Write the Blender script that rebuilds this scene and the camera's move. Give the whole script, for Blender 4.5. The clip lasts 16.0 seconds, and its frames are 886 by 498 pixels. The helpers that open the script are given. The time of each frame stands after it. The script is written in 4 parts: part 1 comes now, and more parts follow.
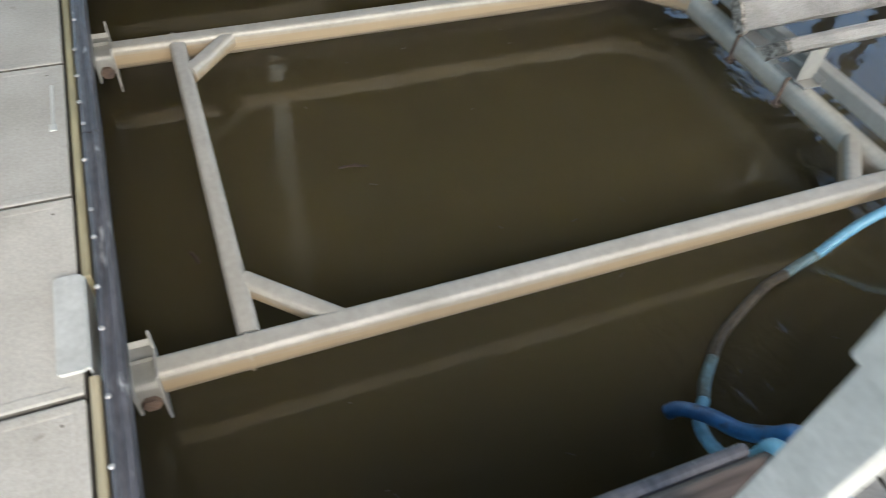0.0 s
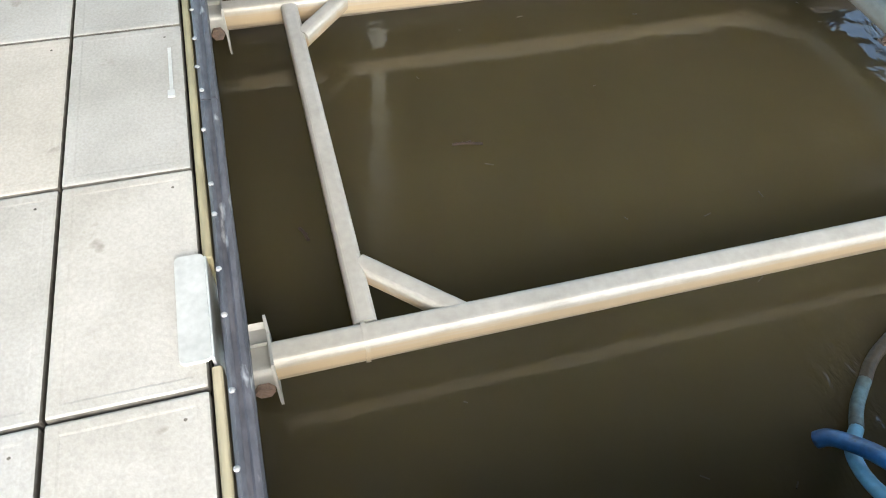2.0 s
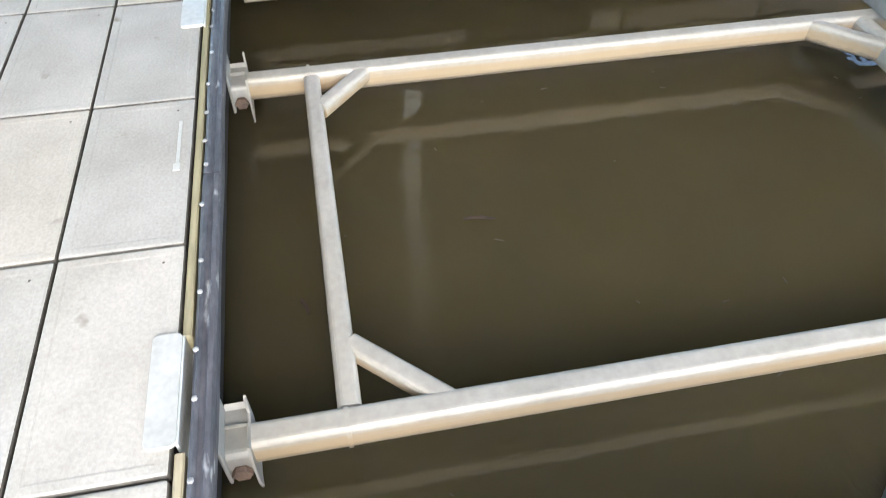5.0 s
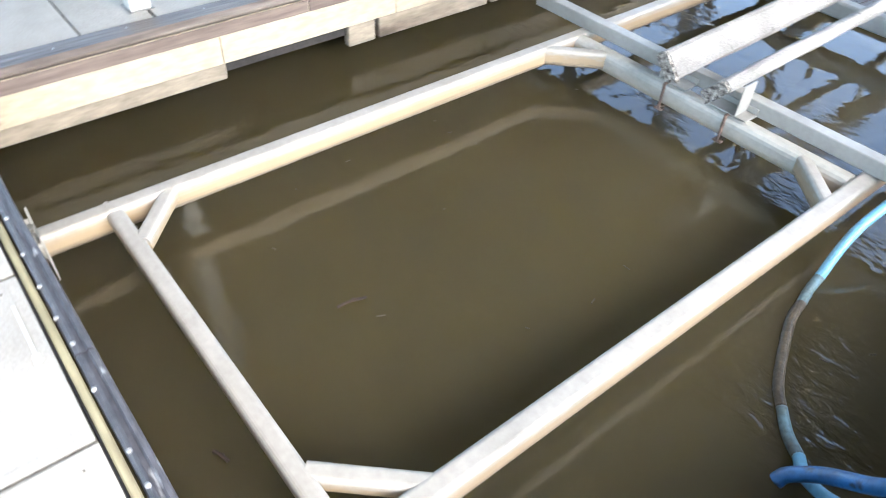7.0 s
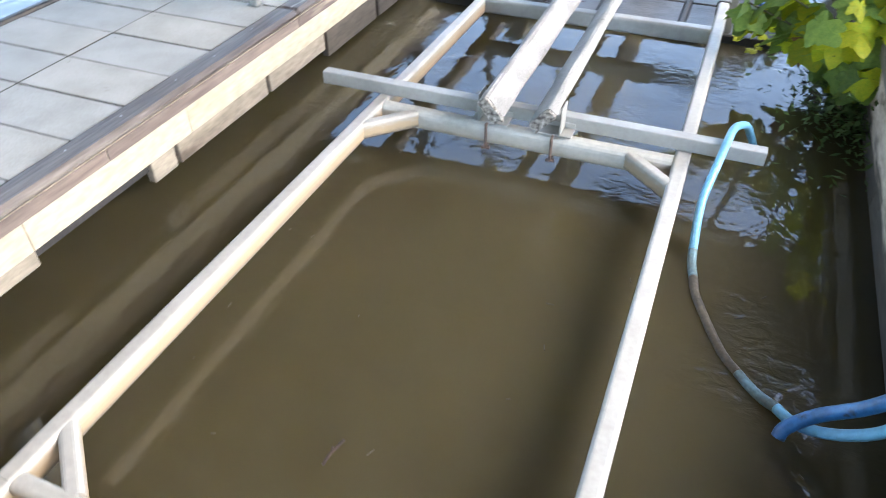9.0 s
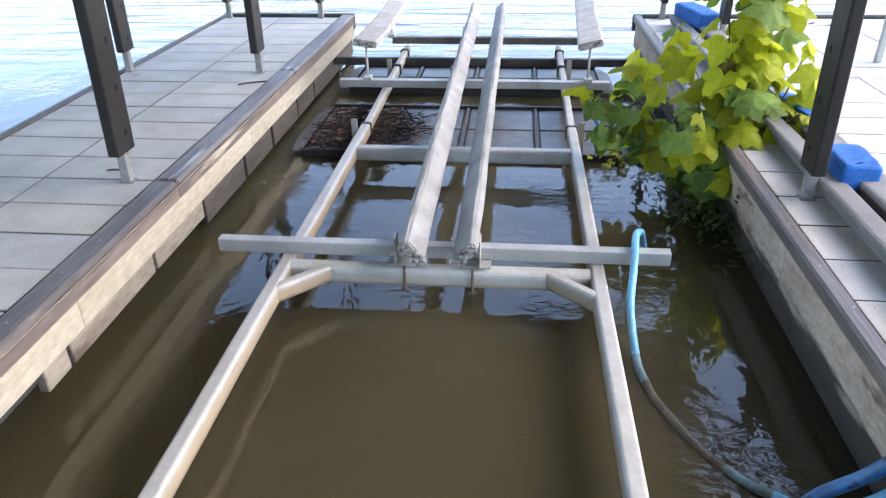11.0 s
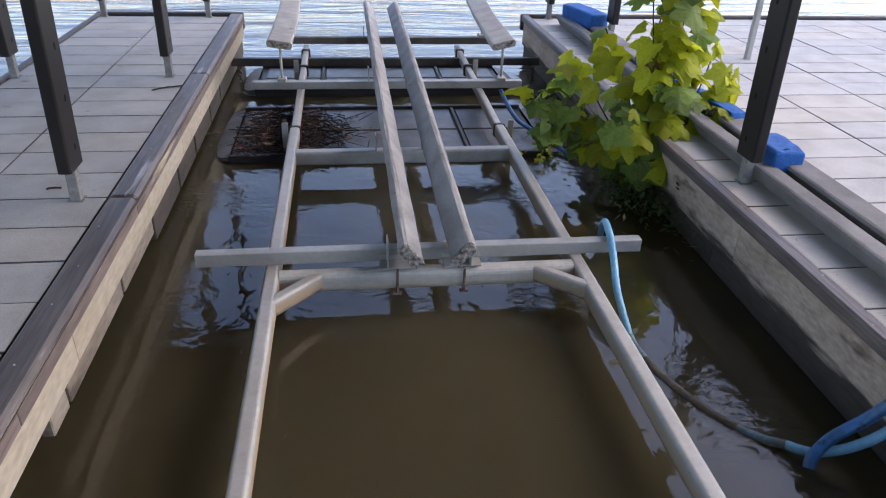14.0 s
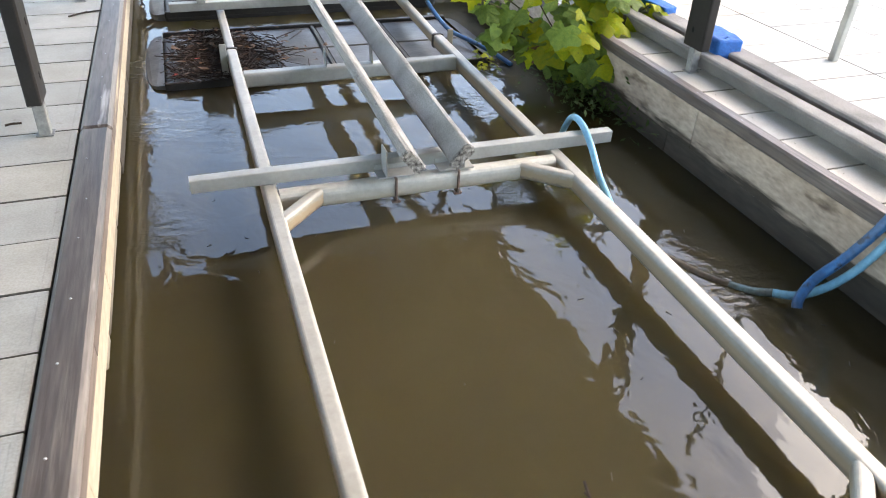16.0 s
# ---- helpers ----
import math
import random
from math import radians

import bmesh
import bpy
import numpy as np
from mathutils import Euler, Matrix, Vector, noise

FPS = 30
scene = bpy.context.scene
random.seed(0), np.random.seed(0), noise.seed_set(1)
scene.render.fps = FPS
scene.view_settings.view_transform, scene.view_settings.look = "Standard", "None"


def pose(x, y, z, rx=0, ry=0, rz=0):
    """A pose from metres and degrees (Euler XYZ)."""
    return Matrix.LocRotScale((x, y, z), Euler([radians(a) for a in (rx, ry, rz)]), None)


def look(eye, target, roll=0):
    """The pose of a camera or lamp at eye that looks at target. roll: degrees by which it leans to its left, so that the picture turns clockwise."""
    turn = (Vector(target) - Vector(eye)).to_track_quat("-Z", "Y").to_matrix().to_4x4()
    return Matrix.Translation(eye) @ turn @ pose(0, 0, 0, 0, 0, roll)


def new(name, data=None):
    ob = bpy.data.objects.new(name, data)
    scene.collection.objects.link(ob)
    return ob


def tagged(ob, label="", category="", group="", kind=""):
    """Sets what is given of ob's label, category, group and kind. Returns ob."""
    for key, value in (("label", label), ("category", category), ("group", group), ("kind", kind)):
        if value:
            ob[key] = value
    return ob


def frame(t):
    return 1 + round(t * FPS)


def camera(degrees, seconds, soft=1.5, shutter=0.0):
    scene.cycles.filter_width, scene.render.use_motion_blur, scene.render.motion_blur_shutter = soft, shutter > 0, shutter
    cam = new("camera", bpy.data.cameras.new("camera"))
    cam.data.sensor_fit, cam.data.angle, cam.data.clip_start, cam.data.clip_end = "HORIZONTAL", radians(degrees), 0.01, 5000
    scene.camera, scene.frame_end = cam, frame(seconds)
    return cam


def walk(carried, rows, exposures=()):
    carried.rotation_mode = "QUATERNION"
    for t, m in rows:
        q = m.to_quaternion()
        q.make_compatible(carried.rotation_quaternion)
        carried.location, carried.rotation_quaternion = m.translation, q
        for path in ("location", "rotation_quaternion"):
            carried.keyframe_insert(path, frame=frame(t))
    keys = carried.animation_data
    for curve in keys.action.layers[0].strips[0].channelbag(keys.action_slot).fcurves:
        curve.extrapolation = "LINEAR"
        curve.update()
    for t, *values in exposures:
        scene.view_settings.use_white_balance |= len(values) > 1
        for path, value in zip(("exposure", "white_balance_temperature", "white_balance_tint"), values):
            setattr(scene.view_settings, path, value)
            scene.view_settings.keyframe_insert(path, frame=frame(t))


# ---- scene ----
cam = camera(64.1, 16.0, soft=0.92, shutter=0.6)
PATH = [
    (0, (2.693, -0.047, 1.647), (1.495, 0.533, 0.154), 6.3),
    (0.5, (2.556, -0.129, 1.61), (1.355, 0.345, 0.082), 3.2),
    (1, (2.497, -0.254, 1.596), (1.317, 0.243, 0.06), 5.1),
    (1.5, (2.484, -0.217, 1.586), (1.31, 0.226, 0.029), 4.3),
    (2, (2.488, -0.164, 1.566), (1.309, 0.228, -0.001), 3.9),
    (2.5, (2.468, -0.073, 1.583), (1.311, 0.24, -0.018), 3.6),
    (3, (2.445, 0.011, 1.588), (1.289, 0.254, -0.026), 2.9),
    (3.2, (2.42, 0.052, 1.595), (1.273, 0.258, -0.031), 2.2),
    (5.5, (2.433, -0.009, 1.591), (1.074, 0.324, 0.163), -0.1),
    (6, (2.354, -0.113, 1.664), (1.09, 0.437, 0.216), 2.4),
    (6.5, (2.28, -0.26, 1.679), (1.106, 0.535, 0.269), 4.9),
    (7, (2.206, -0.371, 1.643), (1.089, 0.583, 0.285), 2.9),
    (7.5, (2.036, -0.466, 1.693), (1.033, 0.618, 0.344), 1.7),
    (8, (1.887, -0.563, 1.669), (1.007, 0.67, 0.363), 1.5),
    (8.5, (1.767, -0.565, 1.738), (1.015, 0.755, 0.437), -0.3),
    (9, (1.567, -0.614, 1.768), (0.977, 0.809, 0.492), -0.5),
    (9.5, (1.369, -0.623, 1.769), (0.919, 0.886, 0.536), -1.0),
    (10, (1.286, -0.623, 1.79), (0.924, 0.955, 0.616), -2.0),
    (10.2, (1.27, -0.624, 1.728), (0.934, 1.002, 0.613), -1.9),
    (12.3, (0.738, -0.643, 1.837), (0.78, 1.131, 0.915), 0.5),
    (12.5, (0.711, -0.647, 1.836), (0.769, 1.127, 0.914), 0.6),
    (13, (0.623, -0.652, 1.831), (0.733, 1.116, 0.902), 0.9),
    (13.5, (0.532, -0.652, 1.817), (0.698, 1.102, 0.872), 1.3),
    (14, (0.375, -0.663, 1.807), (0.626, 1.065, 0.832), 2.0),
    (14.5, (0.194, -0.673, 1.792), (0.538, 1.014, 0.776), 2.7),
    (14.8, (0.08, -0.685, 1.793), (0.482, 0.973, 0.749), 3.1),
    (15, (0.016, -0.678, 1.771), (0.45, 0.961, 0.711), 3.1),
    (15.5, (-0.109, -0.697, 1.763), (0.389, 0.894, 0.658), 3.0),
    (16, (-0.263, -0.686, 1.742), (0.311, 0.858, 0.607), 2.7),
]
EXPOSURES = [(0.0, 1.98, 6750, 6), (0.5, 2.6, 6750, 5), (1.5, 2.68, 6750, 5), (2.2, 2.6, 6700, 5), (3.2, 2.6, 6600, 6), (5.3, 2.7, 6450, 8), (6.2, 2.85, 6400, 8), (7.2, 3.25, 6350, 10),
             (9.0, 3.2, 6400, 11), (10.2, 3.25, 6350, 11), (12.3, 1.45, 6250, 22), (13.5, 1.6, 6300, 22), (14.5, 2.0, 6600, 18), (15.3, 2.5, 7050, 13), (16.0, 2.95, 7200, 12)]
walk(cam, [(t, look(eye, target, roll)) for t, eye, target, roll in PATH], EXPOSURES)

# ---- light ----
SUN_EL, SUN_AZ = 37.0, 84.0      # degrees up; clockwise from +y
world = bpy.data.worlds.new("sky")
scene.world = world
world.use_nodes = True
wn, wl = world.node_tree.nodes, world.node_tree.links
sky = wn.new("ShaderNodeTexSky")
sky.sky_type = "NISHITA"
sky.sun_disc = False
sky.sun_elevation, sky.sun_rotation = radians(SUN_EL), radians(SUN_AZ)
sky.dust_density, sky.air_density = 1.7, 1.0
wl.new(sky.outputs[0], wn["Background"].inputs[0])
wn["Background"].inputs[1].default_value = 0.15
sun = new("sun", bpy.data.lights.new("sun", "SUN"))
sun.data.energy, sun.data.angle, sun.data.color = 0.30, radians(45), (1.0, 0.97, 0.93)
sd = Vector((math.sin(radians(SUN_AZ)) * math.cos(radians(SUN_EL)), math.cos(radians(SUN_AZ)) * math.cos(radians(SUN_EL)), math.sin(radians(SUN_EL))))
sun.matrix_world = look(sd * 30, (0, 0, 0))

# ---- materials ----
WATER, DECK = -0.20, 0.248


def material(name, base, rough=0.6, metal=0.0, second=None, scale=6.0, fine=60.0, amount=0.5, bump=0.15, spread=0.0,
             stretch=(1, 1, 1), spots=None, spot_scale=14.0, spot_at=0.62, ior=1.45, tint=None):
    """A surface with broad stains between two colours, fine grain, relief and, where asked, spots of a third colour."""
    m = bpy.data.materials.new(name)
    m.use_nodes = True
    n, l = m.node_tree.nodes, m.node_tree.links
    b = n["Principled BSDF"]
    b.inputs["Metallic"].default_value, b.inputs["IOR"].default_value = metal, ior
    co = n.new("ShaderNodeTexCoord")
    mp = n.new("ShaderNodeMapping")
    mp.inputs["Scale"].default_value = stretch
    l.new(co.outputs["Object"], mp.inputs[0])
    info = n.new("ShaderNodeObjectInfo")
    shift = n.new("ShaderNodeVectorMath")
    shift.operation = "MULTIPLY_ADD"
    shift.inputs[1].default_value = (17, 29, 41)
    l.new(info.outputs["Random"], shift.inputs[0])
    l.new(mp.outputs[0], shift.inputs[2])

    def tex(s, detail=5):
        t = n.new("ShaderNodeTexNoise")
        t.inputs["Scale"].default_value, t.inputs["Detail"].default_value = s, detail
        l.new(shift.outputs[0], t.inputs["Vector"])
        return t.outputs["Fac"]

    def ramp(src, a, c):
        r = n.new("ShaderNodeMapRange")
        r.inputs[1].default_value, r.inputs[2].default_value = a, c
        l.new(src, r.inputs[0])
        return r.outputs[0]

    def mix(fac, a, c, kind="MIX"):
        x = n.new("ShaderNodeMix")
        x.data_type, x.blend_type = "RGBA", kind
        for sock, v in ((x.inputs[0], fac), (x.inputs[6], a), (x.inputs[7], c)):
            if hasattr(v, "is_output"):
                l.new(v, sock)
            elif isinstance(v, float):
                sock.default_value = v
            else:
                sock.default_value = (*v, 1)
        return x.outputs[2]

    second = second or tuple(v * 0.7 for v in base)
    broad, grain = tex(scale), tex(fine, 4)
    col = mix(ramp(broad, 0.35, 0.68), base, second)
    gm = n.new("ShaderNodeMapRange")
    gm.inputs[1].default_value, gm.inputs[2].default_value = 0.3, 0.7
    gm.inputs[3].default_value, gm.inputs[4].default_value = 1 - amount * 0.5, 1 + amount * 0.35
    l.new(grain, gm.inputs[0])
    hsv = n.new("ShaderNodeHueSaturation")
    l.new(col, hsv.inputs["Color"])
    if spread:
        rm = n.new("ShaderNodeMapRange")
        rm.inputs[3].default_value, rm.inputs[4].default_value = 1 - spread, 1 + spread
        l.new(info.outputs["Random"], rm.inputs[0])
        mu = n.new("ShaderNodeMath")
        mu.operation = "MULTIPLY"
        l.new(rm.outputs[0], mu.inputs[0])
        l.new(gm.outputs[0], mu.inputs[1])
        l.new(mu.outputs[0], hsv.inputs["Value"])
    else:
        l.new(gm.outputs[0], hsv.inputs["Value"])
    out = hsv.outputs[0]
    if tint:
        pw = n.new("ShaderNodeMath")
        pw.operation = "POWER"
        pw.inputs[1].default_value = 3.0
        l.new(info.outputs["Random"], pw.inputs[0])
        out = mix(pw.outputs[0], out, tint, "MULTIPLY")
    if spots:
        out = mix(ramp(tex(spot_scale, 6), spot_at, spot_at + 0.08), out, spots)
    l.new(out, b.inputs["Base Color"])
    rr = n.new("ShaderNodeMapRange")
    rr.inputs[3].default_value, rr.inputs[4].default_value = max(0.02, rough - 0.1), min(1, rough + 0.1)
    l.new(broad, rr.inputs[0])
    l.new(rr.outputs[0], b.inputs["Roughness"])
    if bump:
        bp = n.new("ShaderNodeBump")
        bp.inputs["Strength"].default_value, bp.inputs["Distance"].default_value = bump, 0.01
        ad = n.new("ShaderNodeMath")
        ad.operation = "ADD"
        l.new(grain, ad.inputs[0])
        l.new(broad, ad.inputs[1])
        l.new(ad.outputs[0], bp.inputs["Height"])
        l.new(bp.outputs[0], b.inputs["Normal"])
    return m


M_TILE = material("deck_tile_concrete", (0.415, 0.405, 0.375), 0.75, second=(0.335, 0.325, 0.295), scale=4.0, fine=120, amount=0.22, bump=0.12, spread=0.06,
                  spots=(0.22, 0.20, 0.16), spot_scale=9.0, spot_at=0.69, tint=(1.0, 0.94, 0.86))
M_GRIME = material("joint_grime", (0.07, 0.062, 0.052), 0.95, second=(0.13, 0.12, 0.10), scale=20)
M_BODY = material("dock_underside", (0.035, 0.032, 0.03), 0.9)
M_GALV = material("galvanised_steel", (0.38, 0.38, 0.355), 0.5, 0.25, second=(0.29, 0.285, 0.26), scale=5, fine=40, amount=0.2, bump=0.06)
M_PLATE = material("bright_galvanised_plate", (0.56, 0.57, 0.55), 0.45, 0.25, second=(0.47, 0.48, 0.46), scale=9, fine=60, amount=0.2, bump=0.05)
M_LEG = material("dull_galvanised_leg", (0.24, 0.24, 0.235), 0.55, 0.3, second=(0.18, 0.18, 0.175), scale=12)
M_DARKBAR = material("dark_steel", (0.045, 0.043, 0.042), 0.55, 0.3, second=(0.09, 0.075, 0.06), scale=9)
M_BROWNBAR = material("weathered_brown_steel", (0.15, 0.13, 0.11), 0.6, 0.2, second=(0.09, 0.075, 0.06), scale=8)
M_POST = material("post_sleeve_brown_paint", (0.012, 0.0105, 0.0105), 0.48, 0.0, second=(0.020, 0.0175, 0.017), scale=5, amount=0.25, bump=0.05, ior=1.33)
M_RUBBER = material("black_rubber_bumper", (0.055, 0.058, 0.07), 0.5, second=(0.10, 0.10, 0.115), scale=14, fine=70, amount=0.6, bump=0.3, stretch=(0.4, 1, 1),
                    spots=(0.32, 0.33, 0.34), spot_scale=22, spot_at=0.66)
M_FASCIA = material("treated_timber_fascia", (0.40, 0.352, 0.268), 0.75, second=(0.33, 0.28, 0.20), scale=3, fine=40, amount=0.35, bump=0.2, stretch=(1, 0.3, 1.0),
                    spots=(0.20, 0.15, 0.10), spot_scale=6, spot_at=0.66)
M_TRIM = material("weathered_trim_board", (0.066, 0.051, 0.047), 0.5, second=(0.17, 0.145, 0.13), scale=9, fine=70, amount=0.7, bump=0.35, stretch=(1, 0.07, 1),
                  spots=(0.36, 0.33, 0.31), spot_scale=14, spot_at=0.66)
M_LIP = material("weathered_lip_board", (0.17, 0.132, 0.112), 0.75, second=(0.11, 0.085, 0.075), scale=7, fine=55, amount=0.5, bump=0.3, stretch=(1, 0.1, 1),
                 spots=(0.42, 0.36, 0.27), spot_scale=7, spot_at=0.66)
M_WOOD = material("raw_timber_strip", (0.33, 0.29, 0.20), 0.8, second=(0.26, 0.25, 0.13), scale=3, fine=60, amount=0.5, bump=0.3, stretch=(0.12, 1, 1))
# Near-black base puts the shade under the dock edges into the colour.
M_LOWER = material("shaded_lower_board", (0.08, 0.066, 0.05), 0.8, second=(0.04, 0.034, 0.026), scale=4, fine=40, amount=0.5, bump=0.3, stretch=(1, 0.2, 1))
M_SKIRT = material("stained_skirt_board", (0.25, 0.215, 0.165), 0.8, second=(0.15, 0.12, 0.09), scale=6, fine=45, amount=0.5, bump=0.3, stretch=(1, 0.25, 1),
                   spots=(0.07, 0.055, 0.04), spot_scale=7, spot_at=0.58)
M_CARPET = material("grey_marine_carpet", (0.33, 0.32, 0.305), 0.95, second=(0.23, 0.222, 0.21), scale=6, fine=160, amount=0.6, bump=0.5,
                    spots=(0.10, 0.095, 0.09), spot_scale=18, spot_at=0.68)
M_CARPET_LIGHT = material("pale_marine_carpet", (0.40, 0.38, 0.345), 0.95, second=(0.30, 0.28, 0.25), scale=7, fine=150, amount=0.5, bump=0.5,
                          spots=(0.16, 0.14, 0.12), spot_scale=16, spot_at=0.66)
M_WORN = material("frayed_carpet_end", (0.06, 0.05, 0.045), 0.95, second=(0.50, 0.47, 0.42), scale=55, fine=220, amount=0.7, bump=0.9)
M_BEAM = material("grey_beam_carpet", (0.215, 0.203, 0.192), 0.95, second=(0.14, 0.132, 0.124), scale=4, fine=140, amount=0.35, bump=0.5)
M_TANK = material("black_float_tank", (0.014, 0.013, 0.013), 0.5, second=(0.03, 0.028, 0.026), scale=4, fine=40, amount=0.4, bump=0.1)
M_TANKTOP = material("silted_tank_top", (0.075, 0.067, 0.06), 0.36, second=(0.035, 0.03, 0.027), scale=5, fine=45, amount=0.4, bump=0.2)
M_TANKEND = material("grey_tank_end", (0.12, 0.12, 0.122), 0.5, second=(0.06, 0.06, 0.06), scale=5, fine=45, amount=0.4, bump=0.1)
M_TWIG = material("dead_twigs", (0.022, 0.015, 0.012), 0.9, second=(0.055, 0.032, 0.022), scale=12)
M_DEADLEAF = material("dead_leaf", (0.17, 0.09, 0.045), 0.8, second=(0.09, 0.05, 0.03), scale=20)
M_BROWNLEAF = material("withered_leaf", (0.13, 0.06, 0.03), 0.8, second=(0.20, 0.11, 0.05), scale=20)
M_REDLEAF = material("red_leaf", (0.36, 0.05, 0.04), 0.7)
M_HOSE = material("light_blue_hose", (0.17, 0.42, 0.58), 0.4, second=(0.13, 0.33, 0.48), scale=8, fine=50, amount=0.3, bump=0.1)
M_HOSE_DARK = material("blue_hose", (0.03, 0.14, 0.34), 0.35, second=(0.02, 0.075, 0.17), scale=10, fine=50, amount=0.4, bump=0.15,
                       spots=(0.02, 0.03, 0.05), spot_scale=14, spot_at=0.58)
M_HOSE_MUD = material("muddy_hose", (0.05, 0.04, 0.028), 0.5, second=(0.11, 0.09, 0.06), scale=14, bump=0.3)
M_HOSE_FADE = material("silted_hose", (0.13, 0.22, 0.25), 0.5, second=(0.09, 0.09, 0.07), scale=14, bump=0.2)
M_TARP = material("blue_tarp", (0.012, 0.11, 0.37), 0.85, second=(0.010, 0.075, 0.26), scale=9, fine=60, amount=0.4, bump=0.4)
M_STEM = material("plant_stem", (0.09, 0.075, 0.035), 0.8, second=(0.06, 0.06, 0.025), scale=12)
M_RUST = material("rusty_bolt", (0.20, 0.135, 0.10), 0.8, 0.2, second=(0.12, 0.09, 0.075), scale=30, fine=120, bump=0.6)
M_HOLE = material("dark_slot", (0.004, 0.004, 0.004), 0.9)
M_ROOF = material("roof_sheet_underside", (0.40, 0.37, 0.31), 0.7, second=(0.32, 0.29, 0.24), scale=2)
M_BOLT = material("zinc_bolt", (0.42, 0.42, 0.42), 0.5, 0.4)


def stain(m, lo, hi, colour, strength=0.85, rag=0.05):
    """Adds the tan waterline film that lies on the flanks of the tubes, between two heights, with a ragged edge."""
    n, l = m.node_tree.nodes, m.node_tree.links
    b = n["Principled BSDF"]
    src = b.inputs["Base Color"].links[0].from_socket
    geo = n.new("ShaderNodeNewGeometry")
    sep = n.new("ShaderNodeSeparateXYZ")
    l.new(geo.outputs["Position"], sep.inputs[0])
    no = n.new("ShaderNodeTexNoise")
    no.inputs["Scale"].default_value, no.inputs["Detail"].default_value = 7, 6
    wob = n.new("ShaderNodeMath")
    wob.operation = "MULTIPLY_ADD"
    wob.inputs[1].default_value = rag
    l.new(no.outputs["Fac"], wob.inputs[0])
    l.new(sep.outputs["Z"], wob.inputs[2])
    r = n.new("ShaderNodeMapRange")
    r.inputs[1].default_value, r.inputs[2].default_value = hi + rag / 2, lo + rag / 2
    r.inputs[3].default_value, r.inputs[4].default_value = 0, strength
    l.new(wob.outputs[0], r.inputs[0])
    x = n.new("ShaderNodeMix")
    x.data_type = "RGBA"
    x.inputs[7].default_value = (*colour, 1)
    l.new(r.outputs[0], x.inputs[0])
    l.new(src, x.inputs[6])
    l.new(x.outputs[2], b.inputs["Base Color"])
    return m


M_FASCIA_MOSSY = stain(material("mossy_timber_fascia", (0.43, 0.345, 0.27), 0.75, second=(0.30, 0.23, 0.175), scale=7, fine=50, amount=0.5, bump=0.35, stretch=(1, 0.35, 1.0),
                                spots=(0.12, 0.085, 0.06), spot_scale=6, spot_at=0.60), -0.035, 0.0, (0.035, 0.028, 0.018), 0.95, 0.16)
M_TUBE = stain(material("galvanised_cross_tube", (0.50, 0.49, 0.44), 0.5, 0.2, second=(0.40, 0.39, 0.34), scale=5, fine=40, amount=0.25, bump=0.06),
               -0.10, -0.03, (0.46, 0.37, 0.24), 0.6)
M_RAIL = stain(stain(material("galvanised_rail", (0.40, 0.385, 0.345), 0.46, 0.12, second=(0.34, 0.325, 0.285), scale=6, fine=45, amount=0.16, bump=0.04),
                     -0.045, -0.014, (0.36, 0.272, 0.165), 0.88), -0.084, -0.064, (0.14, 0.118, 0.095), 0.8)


def leaf_material(name, base, second):
    m = material(name, base, 0.55, second=second, scale=9, fine=50, amount=0.35, bump=0.3, spread=0.4, ior=1.32)
    n, l = m.node_tree.nodes, m.node_tree.links
    b = n["Principled BSDF"]
    tr = n.new("ShaderNodeBsdfTranslucent")
    src = b.inputs["Base Color"].links[0].from_socket
    l.new(src, tr.inputs[0])
    mx = n.new("ShaderNodeMixShader")
    mx.inputs[0].default_value = 0.5
    l.new(b.outputs[0], mx.inputs[1])
    l.new(tr.outputs[0], mx.inputs[2])
    l.new(mx.outputs[0], n["Material Output"].inputs[0])
    return m


# Yellow-green carries sunlit leaves, the darker green carries shaded ones.
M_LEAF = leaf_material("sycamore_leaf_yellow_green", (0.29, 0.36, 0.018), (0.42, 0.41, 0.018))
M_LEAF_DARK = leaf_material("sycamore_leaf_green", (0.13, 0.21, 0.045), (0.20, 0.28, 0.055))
M_WEED = leaf_material("weed_leaf", (0.075, 0.125, 0.042), (0.11, 0.16, 0.045))


